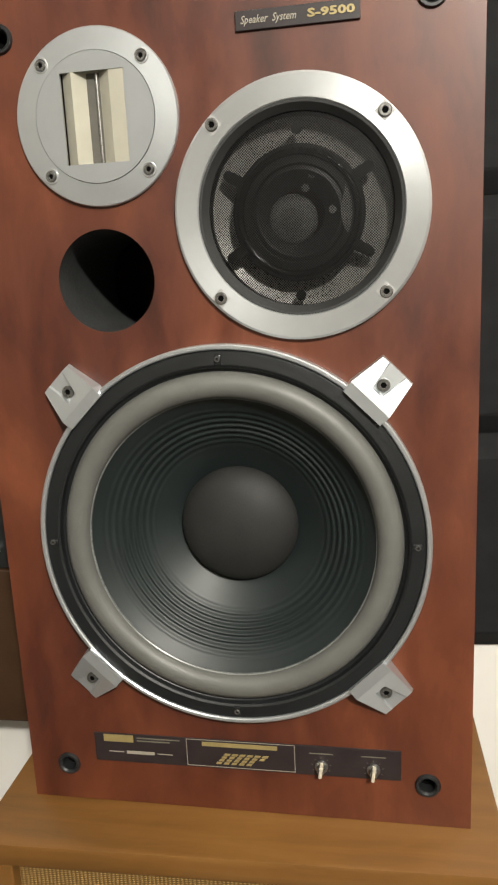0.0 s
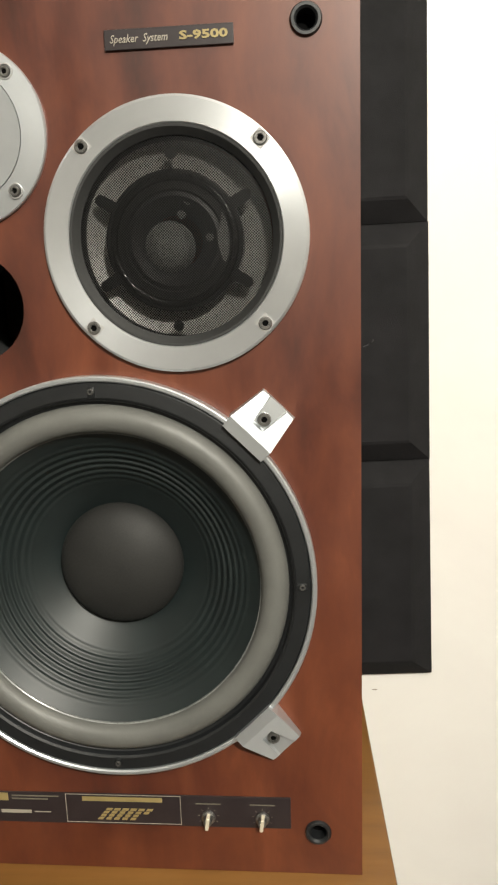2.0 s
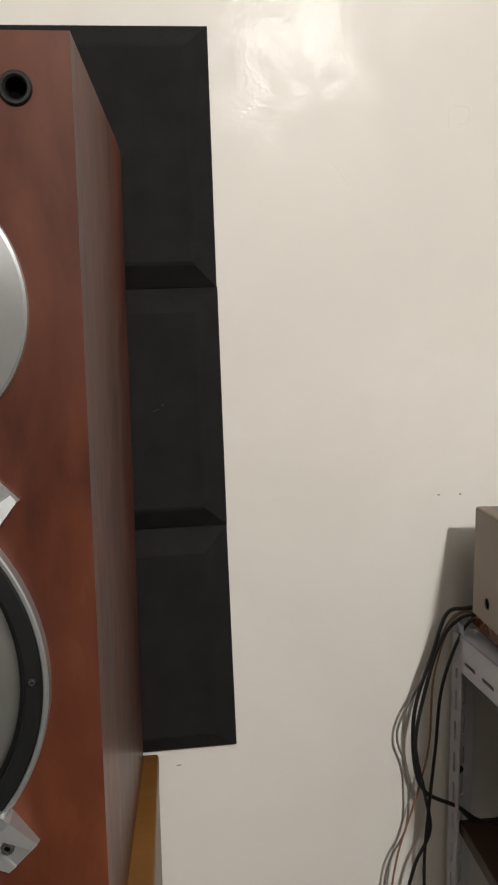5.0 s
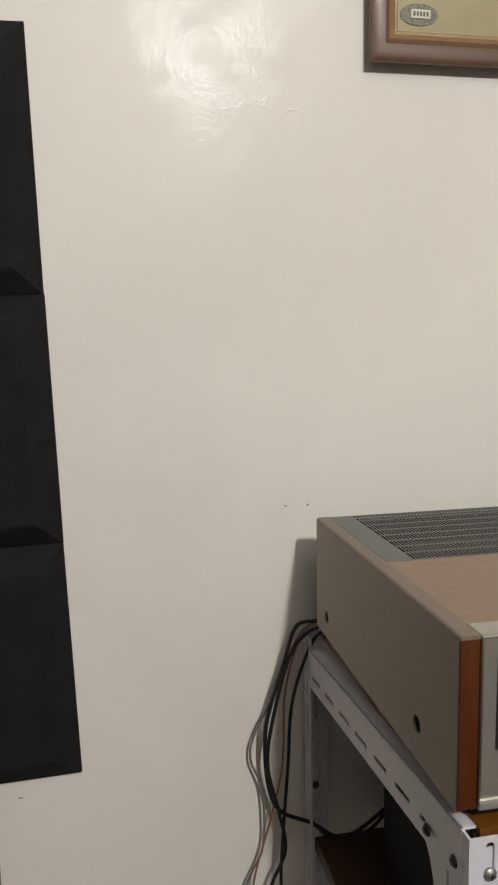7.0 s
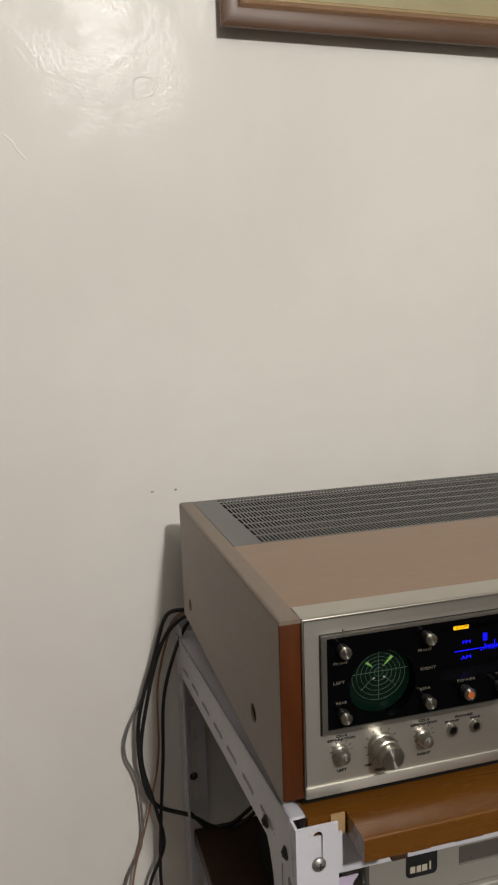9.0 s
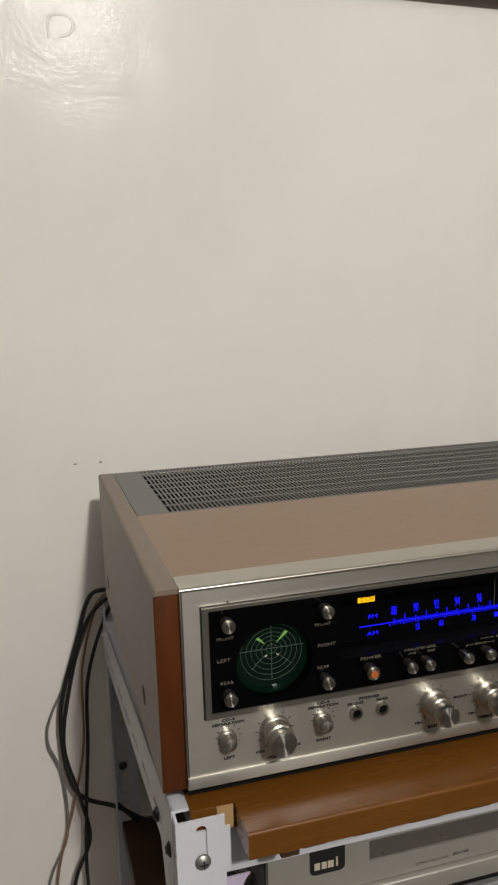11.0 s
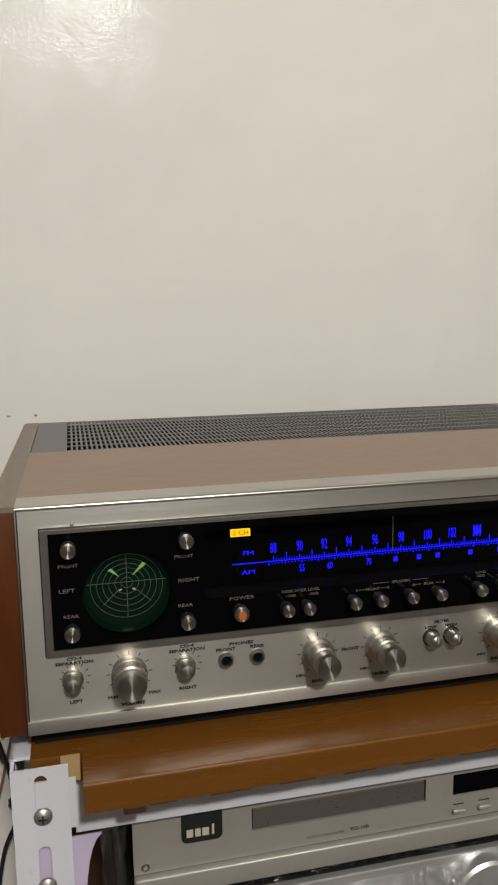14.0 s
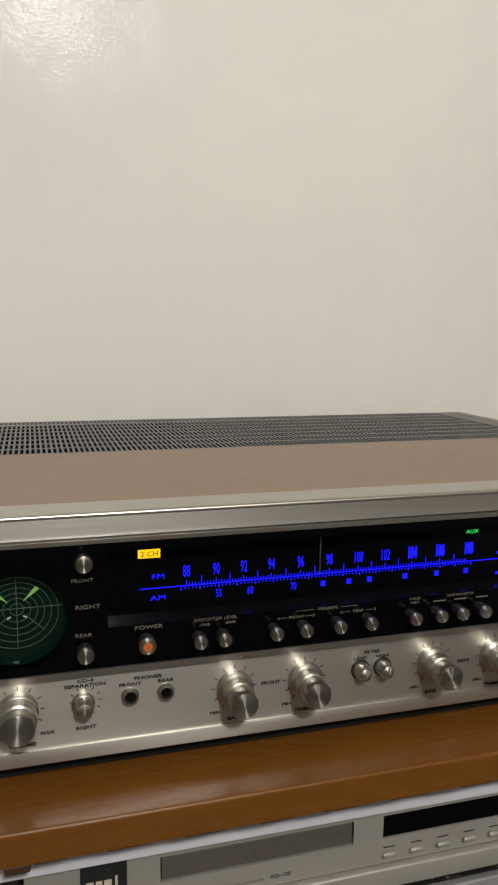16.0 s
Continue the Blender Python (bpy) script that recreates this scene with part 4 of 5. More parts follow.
for k in range(1, 8):
    y = V0 + 0.004 + (V1 - V0 - 0.008) * k / 8
    box(VX0, VX1, y - 0.0019, y + 0.0019, 0.12900, 0.12945, bm=bars)
tagged(part("vent_grid", bars, VENT, vent), kind="stuff")
# the case rises a little from the back to the front
for ob in [o for o in rx.children_recursive if o.name.split(".")[0] in ("top_cover", "vent_plate", "vent_grid", "rounded_edge", "side_panel", "wood_cheek", "cheek_front")]:
    for vert in ob.data.vertices:
        if vert.co.z > 0.1:
            vert.co.z += 0.0012 + 0.0027 * (1 - vert.co.y / 0.374)
for x in (0.03, RW - 0.03):
    for y in (0.04, 0.34):
        part("foot", lathe(((0, -0.0065), (0.012, -0.0065), (0.013, 0.006), (0, 0.006)), 20), RUBBER, rx).matrix_basis = pose(x, y, -0.0045, -90)

WX0, WX1, WZ0, WZ1 = 0.0165, RW - 0.0165, 0.0510, 0.1180
face = part("front_panel", plate([rect(0.0012, RW - 0.0012, 0.0016, 0.1314), rect(WX0, WX1, WZ0, WZ1)], 0.0, 0.006), BRUSHED, rx, "brushed aluminium front panel")
edge_bm = bmesh.new()
prof = [(0.0228, 0.1296), (0.0228, 0.1337), (0.0030, 0.1337)]
prof += [(0.0012 + 0.0018 * math.cos(th), 0.1322 + 0.0015 * math.sin(th)) for th in [radians(100 + 80 * k / 7) for k in range(8)]] + [(-0.0006, 0.1316), (0.0030, 0.1316), (0.0030, 0.1296)]
e4 = [[edge_bm.verts.new((x, y, z)) for y, z in prof] for x in (0.0, RW)]
edge_bm.faces.new(e4[0])
edge_bm.faces.new(e4[1])
for k in range(len(prof)):
    j = (k + 1) % len(prof)
    edge_bm.faces.new((e4[0][k], e4[0][j], e4[1][j], e4[1][k]))
part("top_edge", edge_bm, KNOB, face, "flat top flange with a bright front ridge", True)
for x0, x1 in ((-0.0004, 0.0007), (RW - 0.0007, RW + 0.0004)):
    part("side_edge", box(x0, x1, -0.0006, 0.006, 0.0016, 0.1314, 0.0003), KNOB, face, "bright folded side edge", True)
# Two shiny nibs for the small bright specks above the window.
for z, r in ((0.1222, 0.0011), (0.1196, 0.0008)):
    part("badge_pin", lathe(((0, -0.0014), (r * 0.7, -0.0011), (r, 0.0)), 14, (0.0298, 0, z)), KNOB, face, "tiny bright nib", True)
part("bottom_lip", box(0, RW, -0.0012, 0.006, 0.0013, 0.0092, 0.0004, 2), BRUSHED, face, smooth=True)
# Matt black strip fills the gap between front panel and board.
part("base_strip", box(0.002, RW - 0.002, 0.0115, 0.021, -0.0106, 0.0014), DARKCASE, rx, "black strip filling the gap under the front panel")
part("window_bezel", plate([rect(WX0 - 0.0040, WX1 + 0.0040, WZ0 - 0.0033, WZ1 + 0.0022), rect(WX0, WX1, WZ0, WZ1)], -0.0026, 0.0), BEZEL_SHADED, face, "raised bezel, metal darkened for the shade of its bevel")
# No groove is cut: a thin dark strip paints its shade.
part("bezel_rim", plate([rect(WX0 - 0.0048, WX1 + 0.0048, WZ0 - 0.0041, WZ1 + 0.0030), rect(WX0 - 0.0041, WX1 + 0.0041, WZ0 - 0.0034, WZ1 + 0.0023)], -0.0003, 0.0), BARREL, face, "dark line painted for the shaded groove round the bezel")
DX0, DX1, DZ0, DZ1 = 0.1030, RW - 0.03, 0.0725, 0.1130
fas = part("black_fascia", plate([rect(WX0 + 0.0002, WX1 - 0.0002, WZ0 + 0.0002, WZ1 - 0.0002), rect(DX0, DX1, DZ0, DZ1), circ(0.0585, 0.0785, 0.0253, 56)], -0.0020, 0.0058), FASCIA, rx, "glossy black fascia")
dial = part("dial_glass", box(DX0 - 0.002, DX1 + 0.002, 0.0098, 0.0112, DZ0 - 0.002, DZ1 + 0.002), FASCIA, rx, "dark dial glass")
bev = bmesh.new()
b0 = [bev.verts.new(p) for p in ((DX0, -0.0018, DZ0 + 0.0002), (DX1, -0.0018, DZ0 + 0.0002), (DX1, 0.0098, DZ0 + 0.0016), (DX0, 0.0098, DZ0 + 0.0016))]
bev.faces.new(b0)
part("dial_sill", bev, mat("dial_sill_black", (0.0035, 0.0035, 0.004), 0.22, 0, 0.05, 40, 300, 0, spec=0.14, rvar=0.01), dial, "black sill under the dial")
DV = 0.0093
lamp = part("indicator_lamp", box(0.1203, 0.1322, DV - 0.0006, DV + 0.0004, 0.1048, 0.1093), AMBER, dial, "lit amber indicator")
lettering("2 CH", 0.0040, 0.1263, DV - 0.0010, 0.1070, mat("amber_print", (0.80, 0.45, 0.0), 0.5, 0, 0.05, 50, 300, 0), lamp, 1.1)
lettering("FM", 0.0040, 0.1310, DV, 0.0938, BLUE, dial, 1.5)
lettering("AM", 0.0040, 0.1310, DV, 0.0820, BLUE, dial, 1.5)
part("dial_line", box(0.1210, 0.47, DV - 0.0002, DV + 0.0003, 0.08735, 0.08780), BLUE, dial, "lit blue scale line")
FMX = (0.1465, 0.163, 0.1787, 0.1947, 0.212, 0.2295, 0.2475, 0.2645, 0.282, 0.3005, 0.320)
for v, x in zip(range(88, 110, 2), FMX):
    lettering(str(v), 0.0094, x, DV, 0.0955, BLUE, dial, 0.44, "dial_number", bold=0.0 if v < 104 else 0.0006)
for i in range(len(FMX) - 1):
    a, b = FMX[i], FMX[i + 1]
    for k in range(10):
        x, h = a + (b - a) * k / 10, 0.0022 if k == 0 else 0.0042 if k == 5 else 0.0009
        part("dial_tick", box(x - 0.00018, x + 0.00018, DV - 0.0002, DV + 0.0003, 0.0881, 0.0884 + h), BLUE, dial)
for i, x in enumerate((0.1645, 0.1825, 0.208, 0.226, 0.242, 0.255, 0.278, 0.299, 0.319)):
    if i < 3:
        lettering(("55", "60", "70")[i], 0.0062, x, DV, 0.0815, BLUE, dial, 0.6, "dial_number")
    else:
        part("dial_mark", box(x - 0.0014, x + 0.0014, DV - 0.0002, DV + 0.0003, 0.0802, 0.0833), BLUE, dial)
for k in range(86):
    x = 0.1435 + 0.0021 * k
    part("dial_tick", box(x - 0.0003, x + 0.0003, DV - 0.0002, DV + 0.0003, 0.0852 if k % 5 == 0 else 0.0859, 0.0866), BLUE, dial)
part("dial_needle", box(0.2230, 0.2236, DV - 0.0012, DV - 0.0006, 0.0890, 0.1115), STEEL, dial, "thin grey tuning needle")
lettering("AUX", 0.0034, 0.322, DV, 0.1060, GREEN, dial, 1.2)
for z in (0.0915, 0.0785):
    part("dial_mark", box(0.3400, 0.350, DV - 0.0002, DV + 0.0003, z - 0.0008, z + 0.0008), BLUE, dial)

# round scope with its reticle
SCX, SCZ, SV = 0.0585, 0.0785, 0.0040
scope = part("scope", lathe([(0.0252 * math.cos(a), SV + 0.0032 - 0.0010 * math.sin(a)) for a in [math.pi / 2 * k / 10 for k in range(10)]] + [(0, SV + 0.0022)], 64, (SCX, 0, SCZ)), SCOPE, rx, "round green scope screen", True)
GZ = 0.0845
for k in range(1, 7):
    ring = lathe(((0.0033 * k - 0.00011, 0.0016), (0.0033 * k + 0.00011, 0.0016), (0.0033 * k + 0.00011, 0.0019), (0.0033 * k - 0.00011, 0.0019)), 56, closed=True)
    bmesh.ops.transform(ring, matrix=pose(SCX, SV, GZ - 0.0004 * k) @ Matrix.Diagonal((1.03, 1, 0.95, 1)), verts=ring.verts)
    part("reticle_ring", ring, RETICLE, scope)
part("reticle_line", box(SCX - 0.0225, SCX + 0.0225, SV + 0.0016, SV + 0.0019, GZ - 0.00016, GZ + 0.00016), RETICLE, scope)
part("reticle_line", box(SCX - 0.00016, SCX + 0.00016, SV + 0.0016, SV + 0.0019, GZ - 0.021, GZ + 0.0175), RETICLE, scope)
for t in (-1, 1):
    ln = box(-0.00016, 0.00016, SV + 0.0016, SV + 0.0019, -0.0185, -0.006)
    bmesh.ops.transform(ln, matrix=Matrix.Translation((SCX, 0, GZ)) @ Matrix.Rotation(radians(47 * t), 4, "Y"), verts=ln.verts)
    part("reticle_line", ln, RETICLE, scope)
part("trace", plate([[(SCX - 0.004, GZ + 0.0034), (SCX - 0.0085, GZ + 0.0088), (SCX - 0.0105, GZ + 0.0078)]], SV + 0.0010, SV + 0.0014), TRACE, scope, "bright green trace")
part("trace", plate([[(SCX + 0.003, GZ + 0.0036), (SCX + 0.0112, GZ + 0.0098), (SCX + 0.0092, GZ + 0.0112)]], SV + 0.0010, SV + 0.0014), TRACE, scope, "bright green trace")
for sx in (-1, 1):
    part("trace", plate([[(SCX + sx * 0.0033, GZ - 0.0036), (SCX + sx * 0.0048, GZ - 0.0046), (SCX + sx * 0.0045, GZ - 0.0052), (SCX + sx * 0.0030, GZ - 0.0042)]], SV + 0.0010, SV + 0.0014), PALE, scope)


def push_button(x, z, r=0.0044, length=0.0155, centre=None, name="push_button"):
    b = part(name, lathe(((r * 0.96, -length + 0.0022), (r * 0.96, -0.004), (r * 0.8, -0.0035), (r * 0.8, 0.004)), 28), BARREL, rx, "dark round barrel", True)
    b.location = (x, 0, z)
    part("button_cap", lathe(((0, -length), (r * 0.86, -length), (r, -length + 0.0010), (r, -length + 0.0022), (r * 0.96, -length + 0.0024)), 28), TURNED, b, "turned aluminium cap", True)
    if centre:
        part("button_lamp", lathe(((0, -length - 0.0003), (r * 0.55, -length - 0.0003), (r * 0.55, -length + 0.0004), (0, -length + 0.0004)), 20), centre, b, "orange lit centre")
    return b


for x in (0.0271, 0.0911):
    for z in (0.1100, 0.0625):
        push_button(x, z, 0.0043, 0.0120)
    lettering("FRONT", 0.0027, x - 0.0006, -0.0024, 0.0992, LEGEND, fas, 1.25)
    lettering("LEFT" if x < 0.05 else "RIGHT", 0.0031, x - (0.002 if x < 0.05 else -0.002), -0.0024, 0.0850, LEGEND, fas, 1.4)
    lettering("REAR", 0.0027, x - 0.0004, -0.0024, 0.0700, LEGEND, fas, 1.35)
push_button(0.1222, 0.0642, 0.0045, 0.0120, ORANGE)
lettering("POWER", 0.0030, 0.1240, -0.0024, 0.0710, LEGEND, fas, 1.45)
for x in (0.1501, 0.1631, 0.1921, 0.2091, 0.2291, 0.2480, 0.2756, 0.2920, 0.3060, 0.3210):
    push_button(x, 0.0632, 0.0038, 0.0125, name="lever_button")
lettering("INDICATOR LEVEL", 0.0024, 0.1600, -0.0024, 0.0720, LEGEND, fas, 1.2)
lettering("-10dB", 0.0022, 0.1538, -0.0024, 0.0692, LEGEND, fas, 1.2)
lettering("-20dB", 0.0022, 0.1680, -0.0024, 0.0692, LEGEND, fas, 1.2)
for c, w, z in ((0.2060, "FRONT", 0.0682), (0.2432, "REAR", 0.0682)):
    lettering(w, 0.0022, c, -0.0024, z, LEGEND, fas, 1.3)
    for sx, ch in ((-1, "A"), (1, "B")):
        lettering(ch, 0.0022, c + sx * 0.0102, -0.0024, z, LEGEND, fas, 1.2)
        part("legend_line", box(c + sx * 0.0070 - 0.0020, c + sx * 0.0070 + 0.0020, -0.0023, -0.0019, z - 0.0001, z + 0.0001), LEGEND, fas)
lettering("SPEAKERS", 0.0022, 0.2245, -0.0024, 0.0715, LEGEND, fas, 1.3)
for x0, x1 in ((0.2060, 0.2165), (0.2325, 0.2430)):
    part("legend_line", box(x0, x1, -0.0023, -0.0019, 0.0714, 0.0716), LEGEND, fas)
lettering("LOUD", 0.0022, 0.2790, -0.0024, 0.0720, LEGEND, fas, 1.2)
lettering("NESS", 0.0022, 0.2790, -0.0024, 0.0696, LEGEND, fas, 1.2)
lettering("TAPE MONITOR", 0.0022, 0.3085, -0.0024, 0.0718, LEGEND, fas, 1.15)
for x in (0.2950, 0.3090, 0.3235):
    part("legend_line", box(x - 0.0040, x + 0.0040, -0.0023, -0.0019, 0.0687, 0.0694), LEGEND, fas)


def dial_knob(x, z, r, length, tip, lab):
    base = part("knob", lathe(((r, 0.0), (r, -0.004), (r * 0.96, -0.0045), (r * 0.90, -0.0050), (tip * 1.10, -0.0060), (tip * 1.10, -0.0120), (tip * 0.98, -0.0128), (0, -0.0128)), 56), KNOB, rx, lab, True)
    base.location = (x, 0, z)
    part("knob_cap", lathe(((tip * 0.98, -0.0130), (tip * 1.02, -0.0140), (tip * 1.02, -length + 0.0008), (tip * 0.96, -length)), 56), KNOB, base, "turned cap", True)
    part("cap_face", lathe(((tip * 0.96, -length), (0, -length)), 56), TURNED, base, "bright turned face")
    for k in range(36):
        a = 2 * math.pi * k / 36
        rib = box(-0.00030, 0.00030, -0.0119, -0.0062, tip * 1.095, tip * 1.135)
        bmesh.ops.transform(rib, matrix=Matrix.Rotation(a, 4, "Y"), verts=rib.verts)
        part("knurl", rib, KNURL, base)
    part("pointer_line", box(-0.0004, 0.0004, -length - 0.0003, -length + 0.0006, 0.0, tip * 0.9), SILVER, base)
    for a in range(-150, 151, 30):
        tick = box(-0.00022, 0.00022, -0.0002, 0.0003, r + 0.0008, r + 0.0030)
        bmesh.ops.transform(tick, matrix=Matrix.Translation((x, 0, z)) @ Matrix.Rotation(radians(a), 4, "Y"), verts=tick.verts)
        part("scale_tick", tick, INK, face)


dial_knob(0.0575, 0.0320, 0.0102, 0.0198, 0.0084, "large knurled volume knob")
for x in (0.1713, 0.2125, 0.2935, 0.3360):
    dial_knob(x, 0.0303, 0.0100, 0.0225, 0.0074, "large knurled tone knob")
for x in (0.0271, 0.0911):
    k = part("small_knob", lathe(((0.0060, 0.0), (0.0060, -0.0022), (0.0054, -0.0030), (0.0049, -0.0034), (0.0047, -0.0085), (0.0040, -0.0100), (0.0022, -0.0108), (0, -0.0110)), 32), KNOB, rx, "small round knob", True)
    k.location = (x - 0.0012, 0, 0.0322)
    part("pointer_line", box(-0.0004, 0.0004, -0.0113, -0.0088, -0.0005, 0.0042), SILVER, k)
    for a in range(-150, 151, 30):
        tick = box(-0.0002, 0.0002, -0.0002, 0.0003, 0.0068, 0.0086)
        bmesh.ops.transform(tick, matrix=Matrix.Translation((x, 0, 0.0330)) @ Matrix.Rotation(radians(a), 4, "Y"), verts=tick.verts)
        part("scale_tick", tick, INK, face)
    lettering("CD-4", 0.0025, x, -0.0003, 0.0443, INK, face, 1.5, bold=0.00007)
    lettering("SEPARATION", 0.0025, x, -0.0003, 0.0417, INK, face, 1.45, bold=0.00007)
    lettering("LEFT" if x < 0.05 else "RIGHT", 0.0026, x, -0.0003, 0.0182, INK, face, 1.4, bold=0.00007)
for x, w in ((0.1142, "FRONT"), (0.1332, "REAR")):
    jk = part("phone_jack", lathe(((0.0028, -0.0004), (0.0028, -0.0018), (0.0033, -0.0028), (0.0043, -0.0026), (0.0048, 0.0)), 32, (x, 0, 0.0328)), KNOB, rx, "round headphone jack", True)
    part("jack_hole", lathe(((0, -0.0009), (0.0028, -0.0009), (0.0028, -0.0004), (0, -0.0004)), 24, (x, 0, 0.0328)), HOLE, jk)
    lettering(w, 0.0026, x, -0.0003, 0.0392, INK, face, 1.4, bold=0.00007)
lettering("PHONES", 0.0026, 0.1237, -0.0003, 0.0422, INK, face, 1.5, bold=0.00007)
for x, w, z in ((0.0475, "MIN", 0.0180), (0.0715, "MAX", 0.0182), (0.0590, "VOLUME", 0.0128), (0.1713, "BASS", 0.0120), (0.1605, "MIN", 0.0165), (0.2125, "TREBLE", 0.0115), (0.2020, "MIN", 0.0160),
                (0.1925, "FRONT", 0.0302), (0.3150, "REAR", 0.0285), (0.2935, "BASS", 0.0115), (0.2825, "MIN", 0.0155), (0.3250, "MIN", 0.0150), (0.336, "TREBLE", 0.0110)):
    lettering(w, 0.0026 if len(w) > 3 else 0.0024, x, -0.0003, z, INK, face, 1.35, bold=0.00007)
lettering("FILTER", 0.0025, 0.2540, -0.0003, 0.0412, INK, face, 1.4, bold=0.00007)
for x, w in ((0.2465, "LOW"), (0.2605, "HIGH")):
    lettering(w, 0.0025, x, -0.0003, 0.0380, INK, face, 1.4, bold=0.00007)
    lever = part("filter_lever", lathe(((0.0049, 0.0), (0.0048, -0.0020), (0.0044, -0.0064), (0.0036, -0.0084), (0.0018, -0.0095), (0.0, -0.0098)), 28), KNOB, rx, "small rounded aluminium lever", True)
    lever.location = (x + 0.0005, 0, 0.0312)
    part("pointer_line", box(-0.0004, 0.0004, -0.0102, -0.0070, -0.0006, 0.0040), SILVER, lever)
    part("lever_socket", lathe(((0.0049, -0.0004), (0.0057, -0.0006), (0.0059, 0.0)), 28), BARREL, lever, "dark socket ring", True)

# ---- disc player under the board ----
cd = thing("cd_player", "silver-grey compact disc player with a black display", "disc player", (0.7105, -0.060, 0.002), -0.6)
CW = 0.43
part("case_body", box(0.003, CW - 0.003, 0.006, 0.29, 0.7150, 0.778, 0.002), DARKCASE, cd, "black steel case")
cf = part("front_panel", plate([rect(0, CW, 0.7305, 0.7865), rect(0.0765, 0.1995, 0.7474, 0.7640), rect(0.2200, 0.331, 0.7480, 0.7640)], 0.0, 0.006), CDFACE, cd, "silver-grey front panel")
part("lower_trim", box(0, CW, -0.0040, 0.006, 0.7145, 0.7290, 0.0016, 3), CDFACE, cd, "rounded lower trim", True)
part("trim_groove", box(0.0005, CW - 0.0005, 0.001, 0.005, 0.7290, 0.7305), TRAY, cd)
part("disc_tray", box(0.0773, 0.1987, 0.0008, 0.012, 0.7482, 0.7630, 0.0005), TRAY, cd, "grey disc tray door")
part("tray_gap", box(0.0765, 0.1995, 0.0042, 0.0058, 0.7474, 0.7640), HOLE, cd)
part("display", box(0.2202, 0.3308, 0.0012, 0.0055, 0.7482, 0.7638), FASCIA, cd, "black display window")
corner = [(0.0305 + 0.004 - 0.004 * math.cos(math.pi / 2 * k / 5), 0.7475 + 0.004 - 0.004 * math.sin(math.pi / 2 * k / 5)) for k in range(6)]
lg = part("logo_plate", plate([[(0.0305, 0.7690)] + corner + [(0.0875 - x, z) for x, z in corner[::-1]] + [(0.0570, 0.7690)]], -0.0010, 0.0), BLACK, cf, "dark logo plate with rounded lower corners")
for x, h, w in ((0.0358, 0.0054, 0.0042), (0.0410, 0.0054, 0.0036), (0.0460, 0.0054, 0.0044), (0.0508, 0.0072, 0.0014)):
    part("logo_bar", box(x - w / 2, x + w / 2, -0.0012, -0.0010, 0.7515, 0.7515 + h), PALE, lg)
lettering("COMPACT DISC PLAYER", 0.0024, 0.1268, -0.0002, 0.7360, LEGEND, cf, 1.02)
lettering("KD-100", 0.0036, 0.1512, -0.0002, 0.7367, INK, cf, 1.15)
for k in range(5):
    x = 0.2245 + 0.0195 * k
    b = box(x - 0.0050, x + 0.0050, -0.0030, 0.0, 0.7350, 0.7388, 0.0015, 3)
    part("push_button", b, CDFACE, cd, "small oblong button", True)
    part("button_print", box(x - 0.004, x + 0.004, -0.0003, 0.0, 0.7412, 0.7419), INK, cf)
socket_screw(cd, 0.0072, -0.0008, 0.7350, 0.0030)

# ---- wrapped component beneath ----
low = thing("audio_component", "silver component with a round knob, still in clear plastic wrap", "audio component", (0.704, -0.055, 0.0), -0.6)
part("body", box(0, 0.45, 0.0062, 0.30, 0.548, 0.7000, 0.002), DARKCASE, low)
part("front_panel", box(0, 0.45, 0.0, 0.006, 0.548, 0.7000, 0.001), SILVER, low, "silver-grey front panel")
part("round_knob", lathe(((0.028, 0.0), (0.028, -0.010), (0.026, -0.012), (0, -0.012)), 48, (0.255, 0, 0.670)), SILVER, low, "large round knob", True)
part("foot", box(0.03, 0.42, 0.02, 0.28, 0.5402, 0.548), RUBBER, low)
part("display", box(0.03, 0.17, -0.001, 0.001, 0.650, 0.682), FASCIA, low)
sheet, NI = bmesh.new(), 150
cols = []
for i in range(NI + 1):
    col = []
    for j in range(25):
        f = j / 24
        w = noise.noise((i * 0.23, j * 0.20, 3.1)) + 0.6 * noise.noise((i * 0.61, j * 0.33, 7.7))
        fold = max(0.0, (f - 0.72) / 0.28)
        w += 0.7 * fold * noise.noise((i * 1.1, j * 0.15, 4.2))
        y = -0.0165 - 0.0045 * w + 0.032 * fold ** 2.6
        col.append(sheet.verts.new((0.462 * i / NI - 0.006, y, 0.546 + 0.158 * f + 0.0010 * noise.noise((i * 0.4, j, 8)))))
    cols.append(col)
for a, b in zip(cols, cols[1:]):
    for j in range(24):
        sheet.faces.new((a[j], b[j], b[j + 1], a[j + 1]))
part("plastic_wrap", sheet, WRAP, low, "crinkled clear plastic wrap", True).visible_shadow = False

fold, rows = bmesh.new(), []
for i in range(15):
    f = i / 14
    rows.append([fold.verts.new((-0.013 + 0.020 * f + 0.0016 * noise.noise((i * 0.9, j * 0.35, 1.7)), 0.012 - 0.026 * math.sin(math.pi * f) + 0.0085 * noise.noise((i * 0.55, j * 0.42, 5.2)), 0.548 + 0.228 * j / 40)) for j in range(41)])
for a, b in zip(rows, rows[1:]):
    for j in range(40):
        fold.faces.new((a[j], b[j], b[j + 1], a[j + 1]))
part("wrap_fold", fold, WRAP, low, "loose crumpled end of the plastic wrap", True).visible_shadow = False

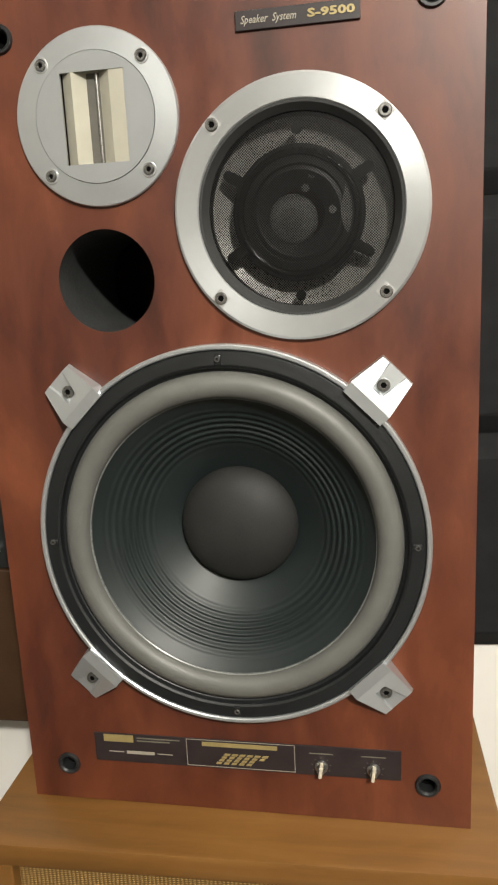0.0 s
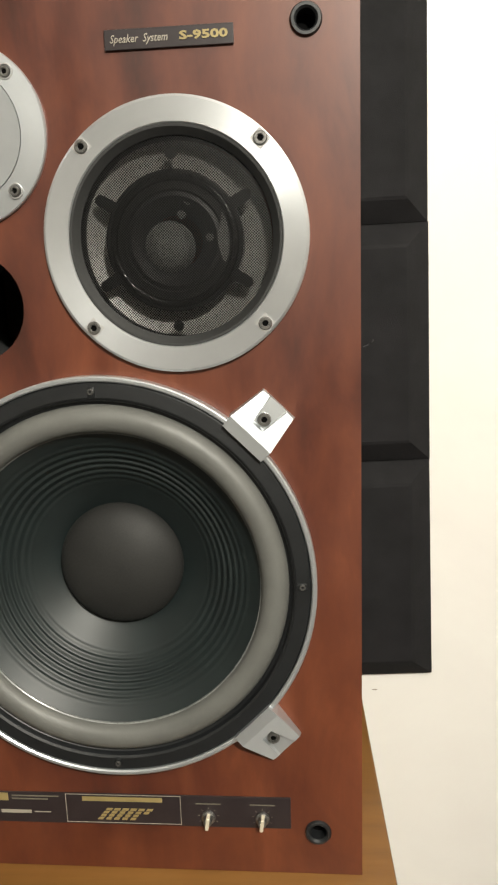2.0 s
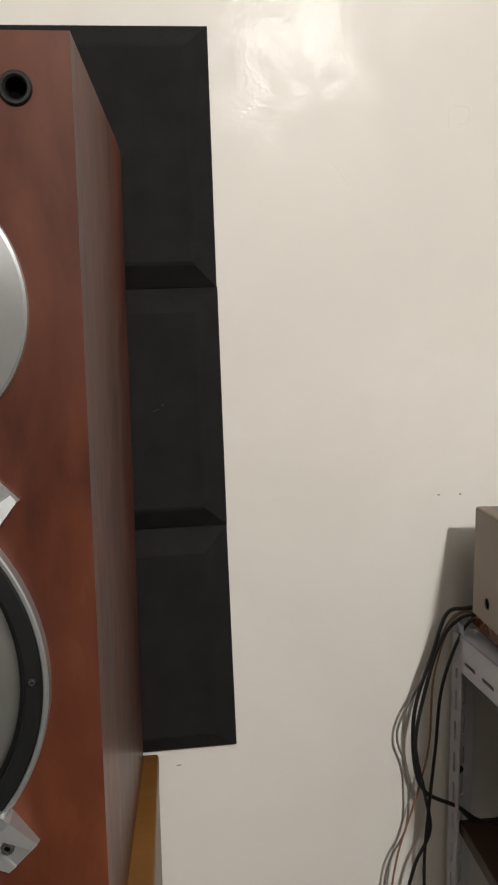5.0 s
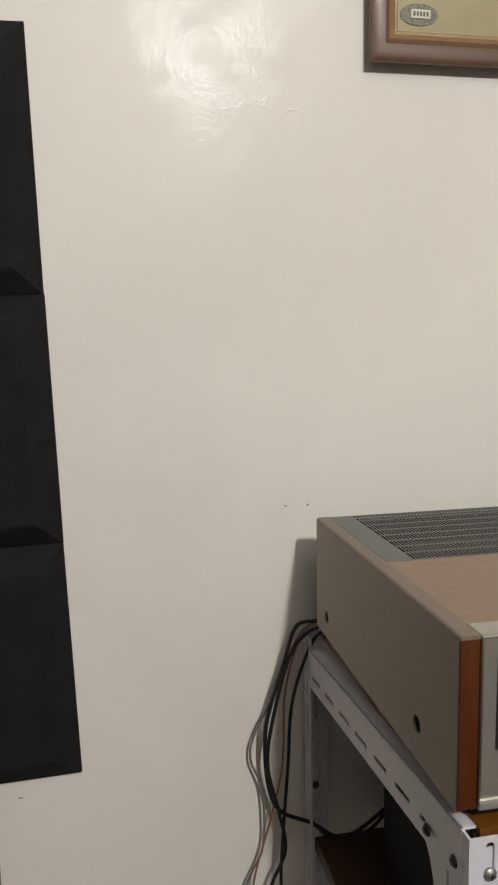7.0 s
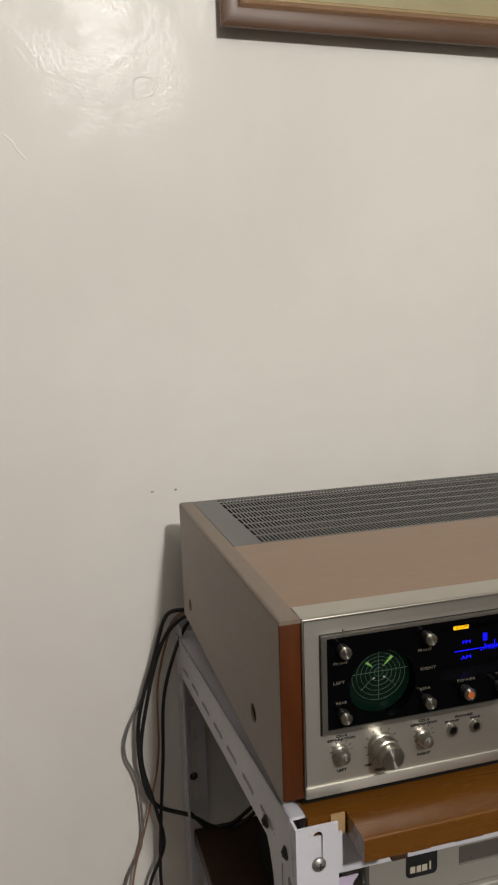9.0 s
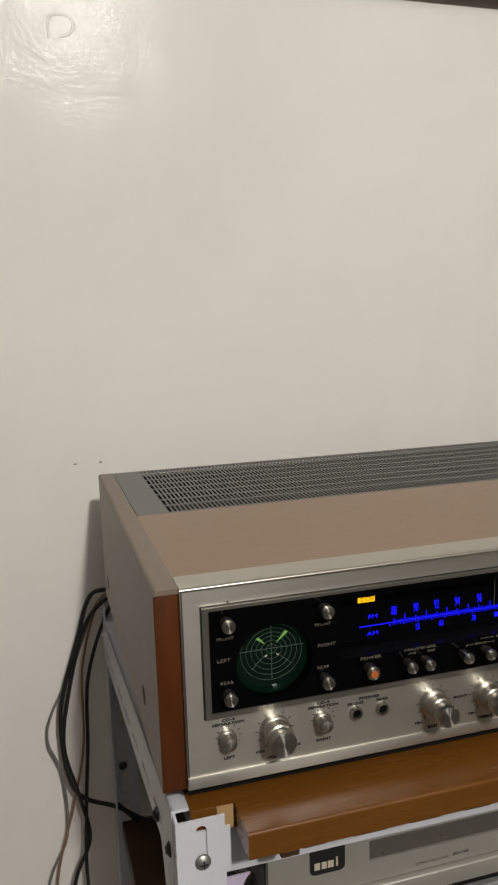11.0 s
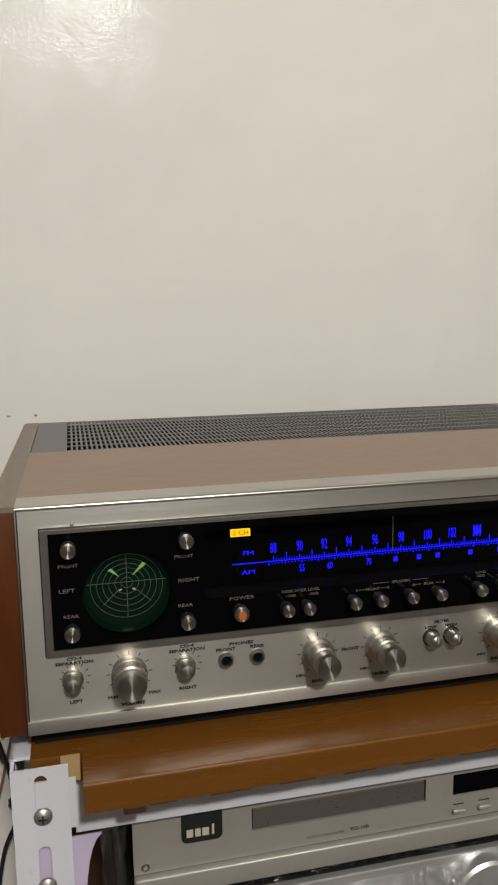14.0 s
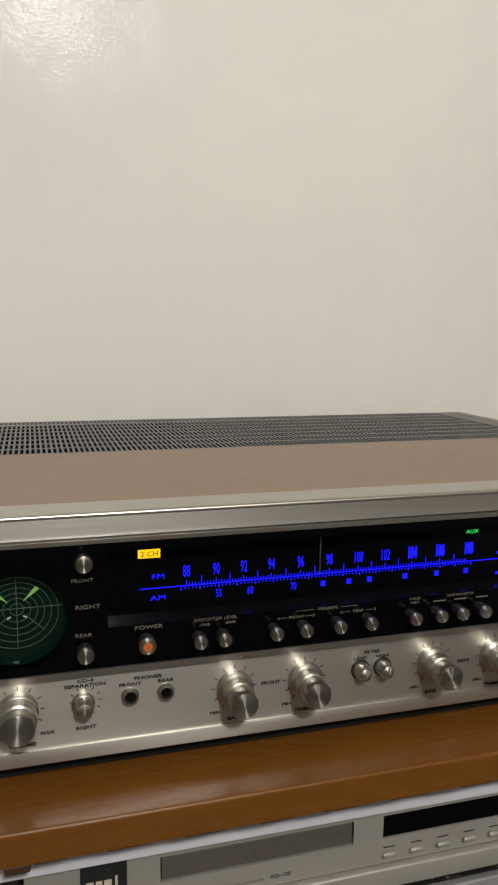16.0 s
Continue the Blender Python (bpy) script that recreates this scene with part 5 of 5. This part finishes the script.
# ---- cables at the rack's corner ----
CABLES = (
    (RUBBER, 0.0024, ((0.641, 0.336, 0.560), (0.672, 0.322, 0.536), (0.712, 0.306, 0.556), (0.748, 0.286, 0.620), (0.775, 0.26, 0.69))),
    (RUBBER, 0.0026, ((0.662, 0.318, 0.842), (0.648, 0.335, 0.834), (0.625, 0.340, 0.826), (0.608, 0.340, 0.776), (0.583, 0.338, 0.688), (0.592, 0.335, 0.592), (0.641, 0.330, 0.560), (0.684, 0.320, 0.541), (0.735, 0.29, 0.600), (0.76, 0.25, 0.66))),
    (RUBBER, 0.0024, ((0.662, 0.310, 0.838), (0.640, 0.332, 0.822), (0.616, 0.336, 0.790), (0.595, 0.334, 0.720), (0.584, 0.332, 0.650), (0.598, 0.332, 0.580), (0.606, 0.332, 0.525), (0.586, 0.335, 0.470), (0.574, 0.340, 0.380), (0.575, 0.340, 0.2))),
    (RUBBER, 0.0022, ((0.664, 0.305, 0.835), (0.644, 0.326, 0.812), (0.617, 0.328, 0.735), (0.611, 0.332, 0.645), (0.604, 0.332, 0.560), (0.600, 0.334, 0.480), (0.604, 0.338, 0.36), (0.60, 0.34, 0.2))),
    (TANWIRE, 0.0014, ((0.664, 0.315, 0.838), (0.636, 0.342, 0.818), (0.612, 0.346, 0.740), (0.607, 0.346, 0.640), (0.590, 0.348, 0.560), (0.566, 0.350, 0.470), (0.556, 0.350, 0.36), (0.56, 0.35, 0.2))),
    (GREYWIRE, 0.0016, ((0.664, 0.320, 0.840), (0.634, 0.348, 0.815), (0.600, 0.352, 0.735), (0.572, 0.354, 0.680), (0.566, 0.354, 0.645), (0.580, 0.352, 0.600), (0.580, 0.352, 0.52), (0.553, 0.354, 0.450), (0.545, 0.354, 0.3), (0.55, 0.35, 0.2))),
)
for mtl, r, pts in CABLES:
    word = "black rubber" if mtl is RUBBER else "thin tan" if mtl is TANWIRE else "thin grey"
    tagged(part("cable", tube(pts, r), mtl, smooth=True), word + " cable hanging from the receiver along the wall", "cable", "cables behind the rack")

# ---- neighbouring furniture at the speaker's other side ----
sc = thing("side_cabinet", "dark brown wooden cabinet standing beside the loudspeaker", "cabinet", (-0.56, 0.25, 0.0))
part("body", box(-0.26, 0.285, 0.0, 0.115, 0.576, 0.800, 0.003), DARKWOOD, sc)
for x in (-0.25, 0.23):
    part("leg", box(x, x + 0.03, 0.08, 0.11, 0.0, 0.576), DARKWOOD, sc)
am = thing("amplifier", "black amplifier with small chrome knobs on the side cabinet", "amplifier", (-0.56, 0.25, 0.0))
part("body", box(-0.25, 0.268, 0.004, 0.115, 0.8005, 0.908, 0.002), BLACK, am)
for k in range(8):
    for z in (0.826, 0.862):
        part("knob", lathe(((0, -0.012), (0.006, -0.012), (0.007, -0.002), (0.007, 0.0)), 24, (-0.16 + 0.0525 * k, 0.004, z)), SILVER, am, smooth=True)
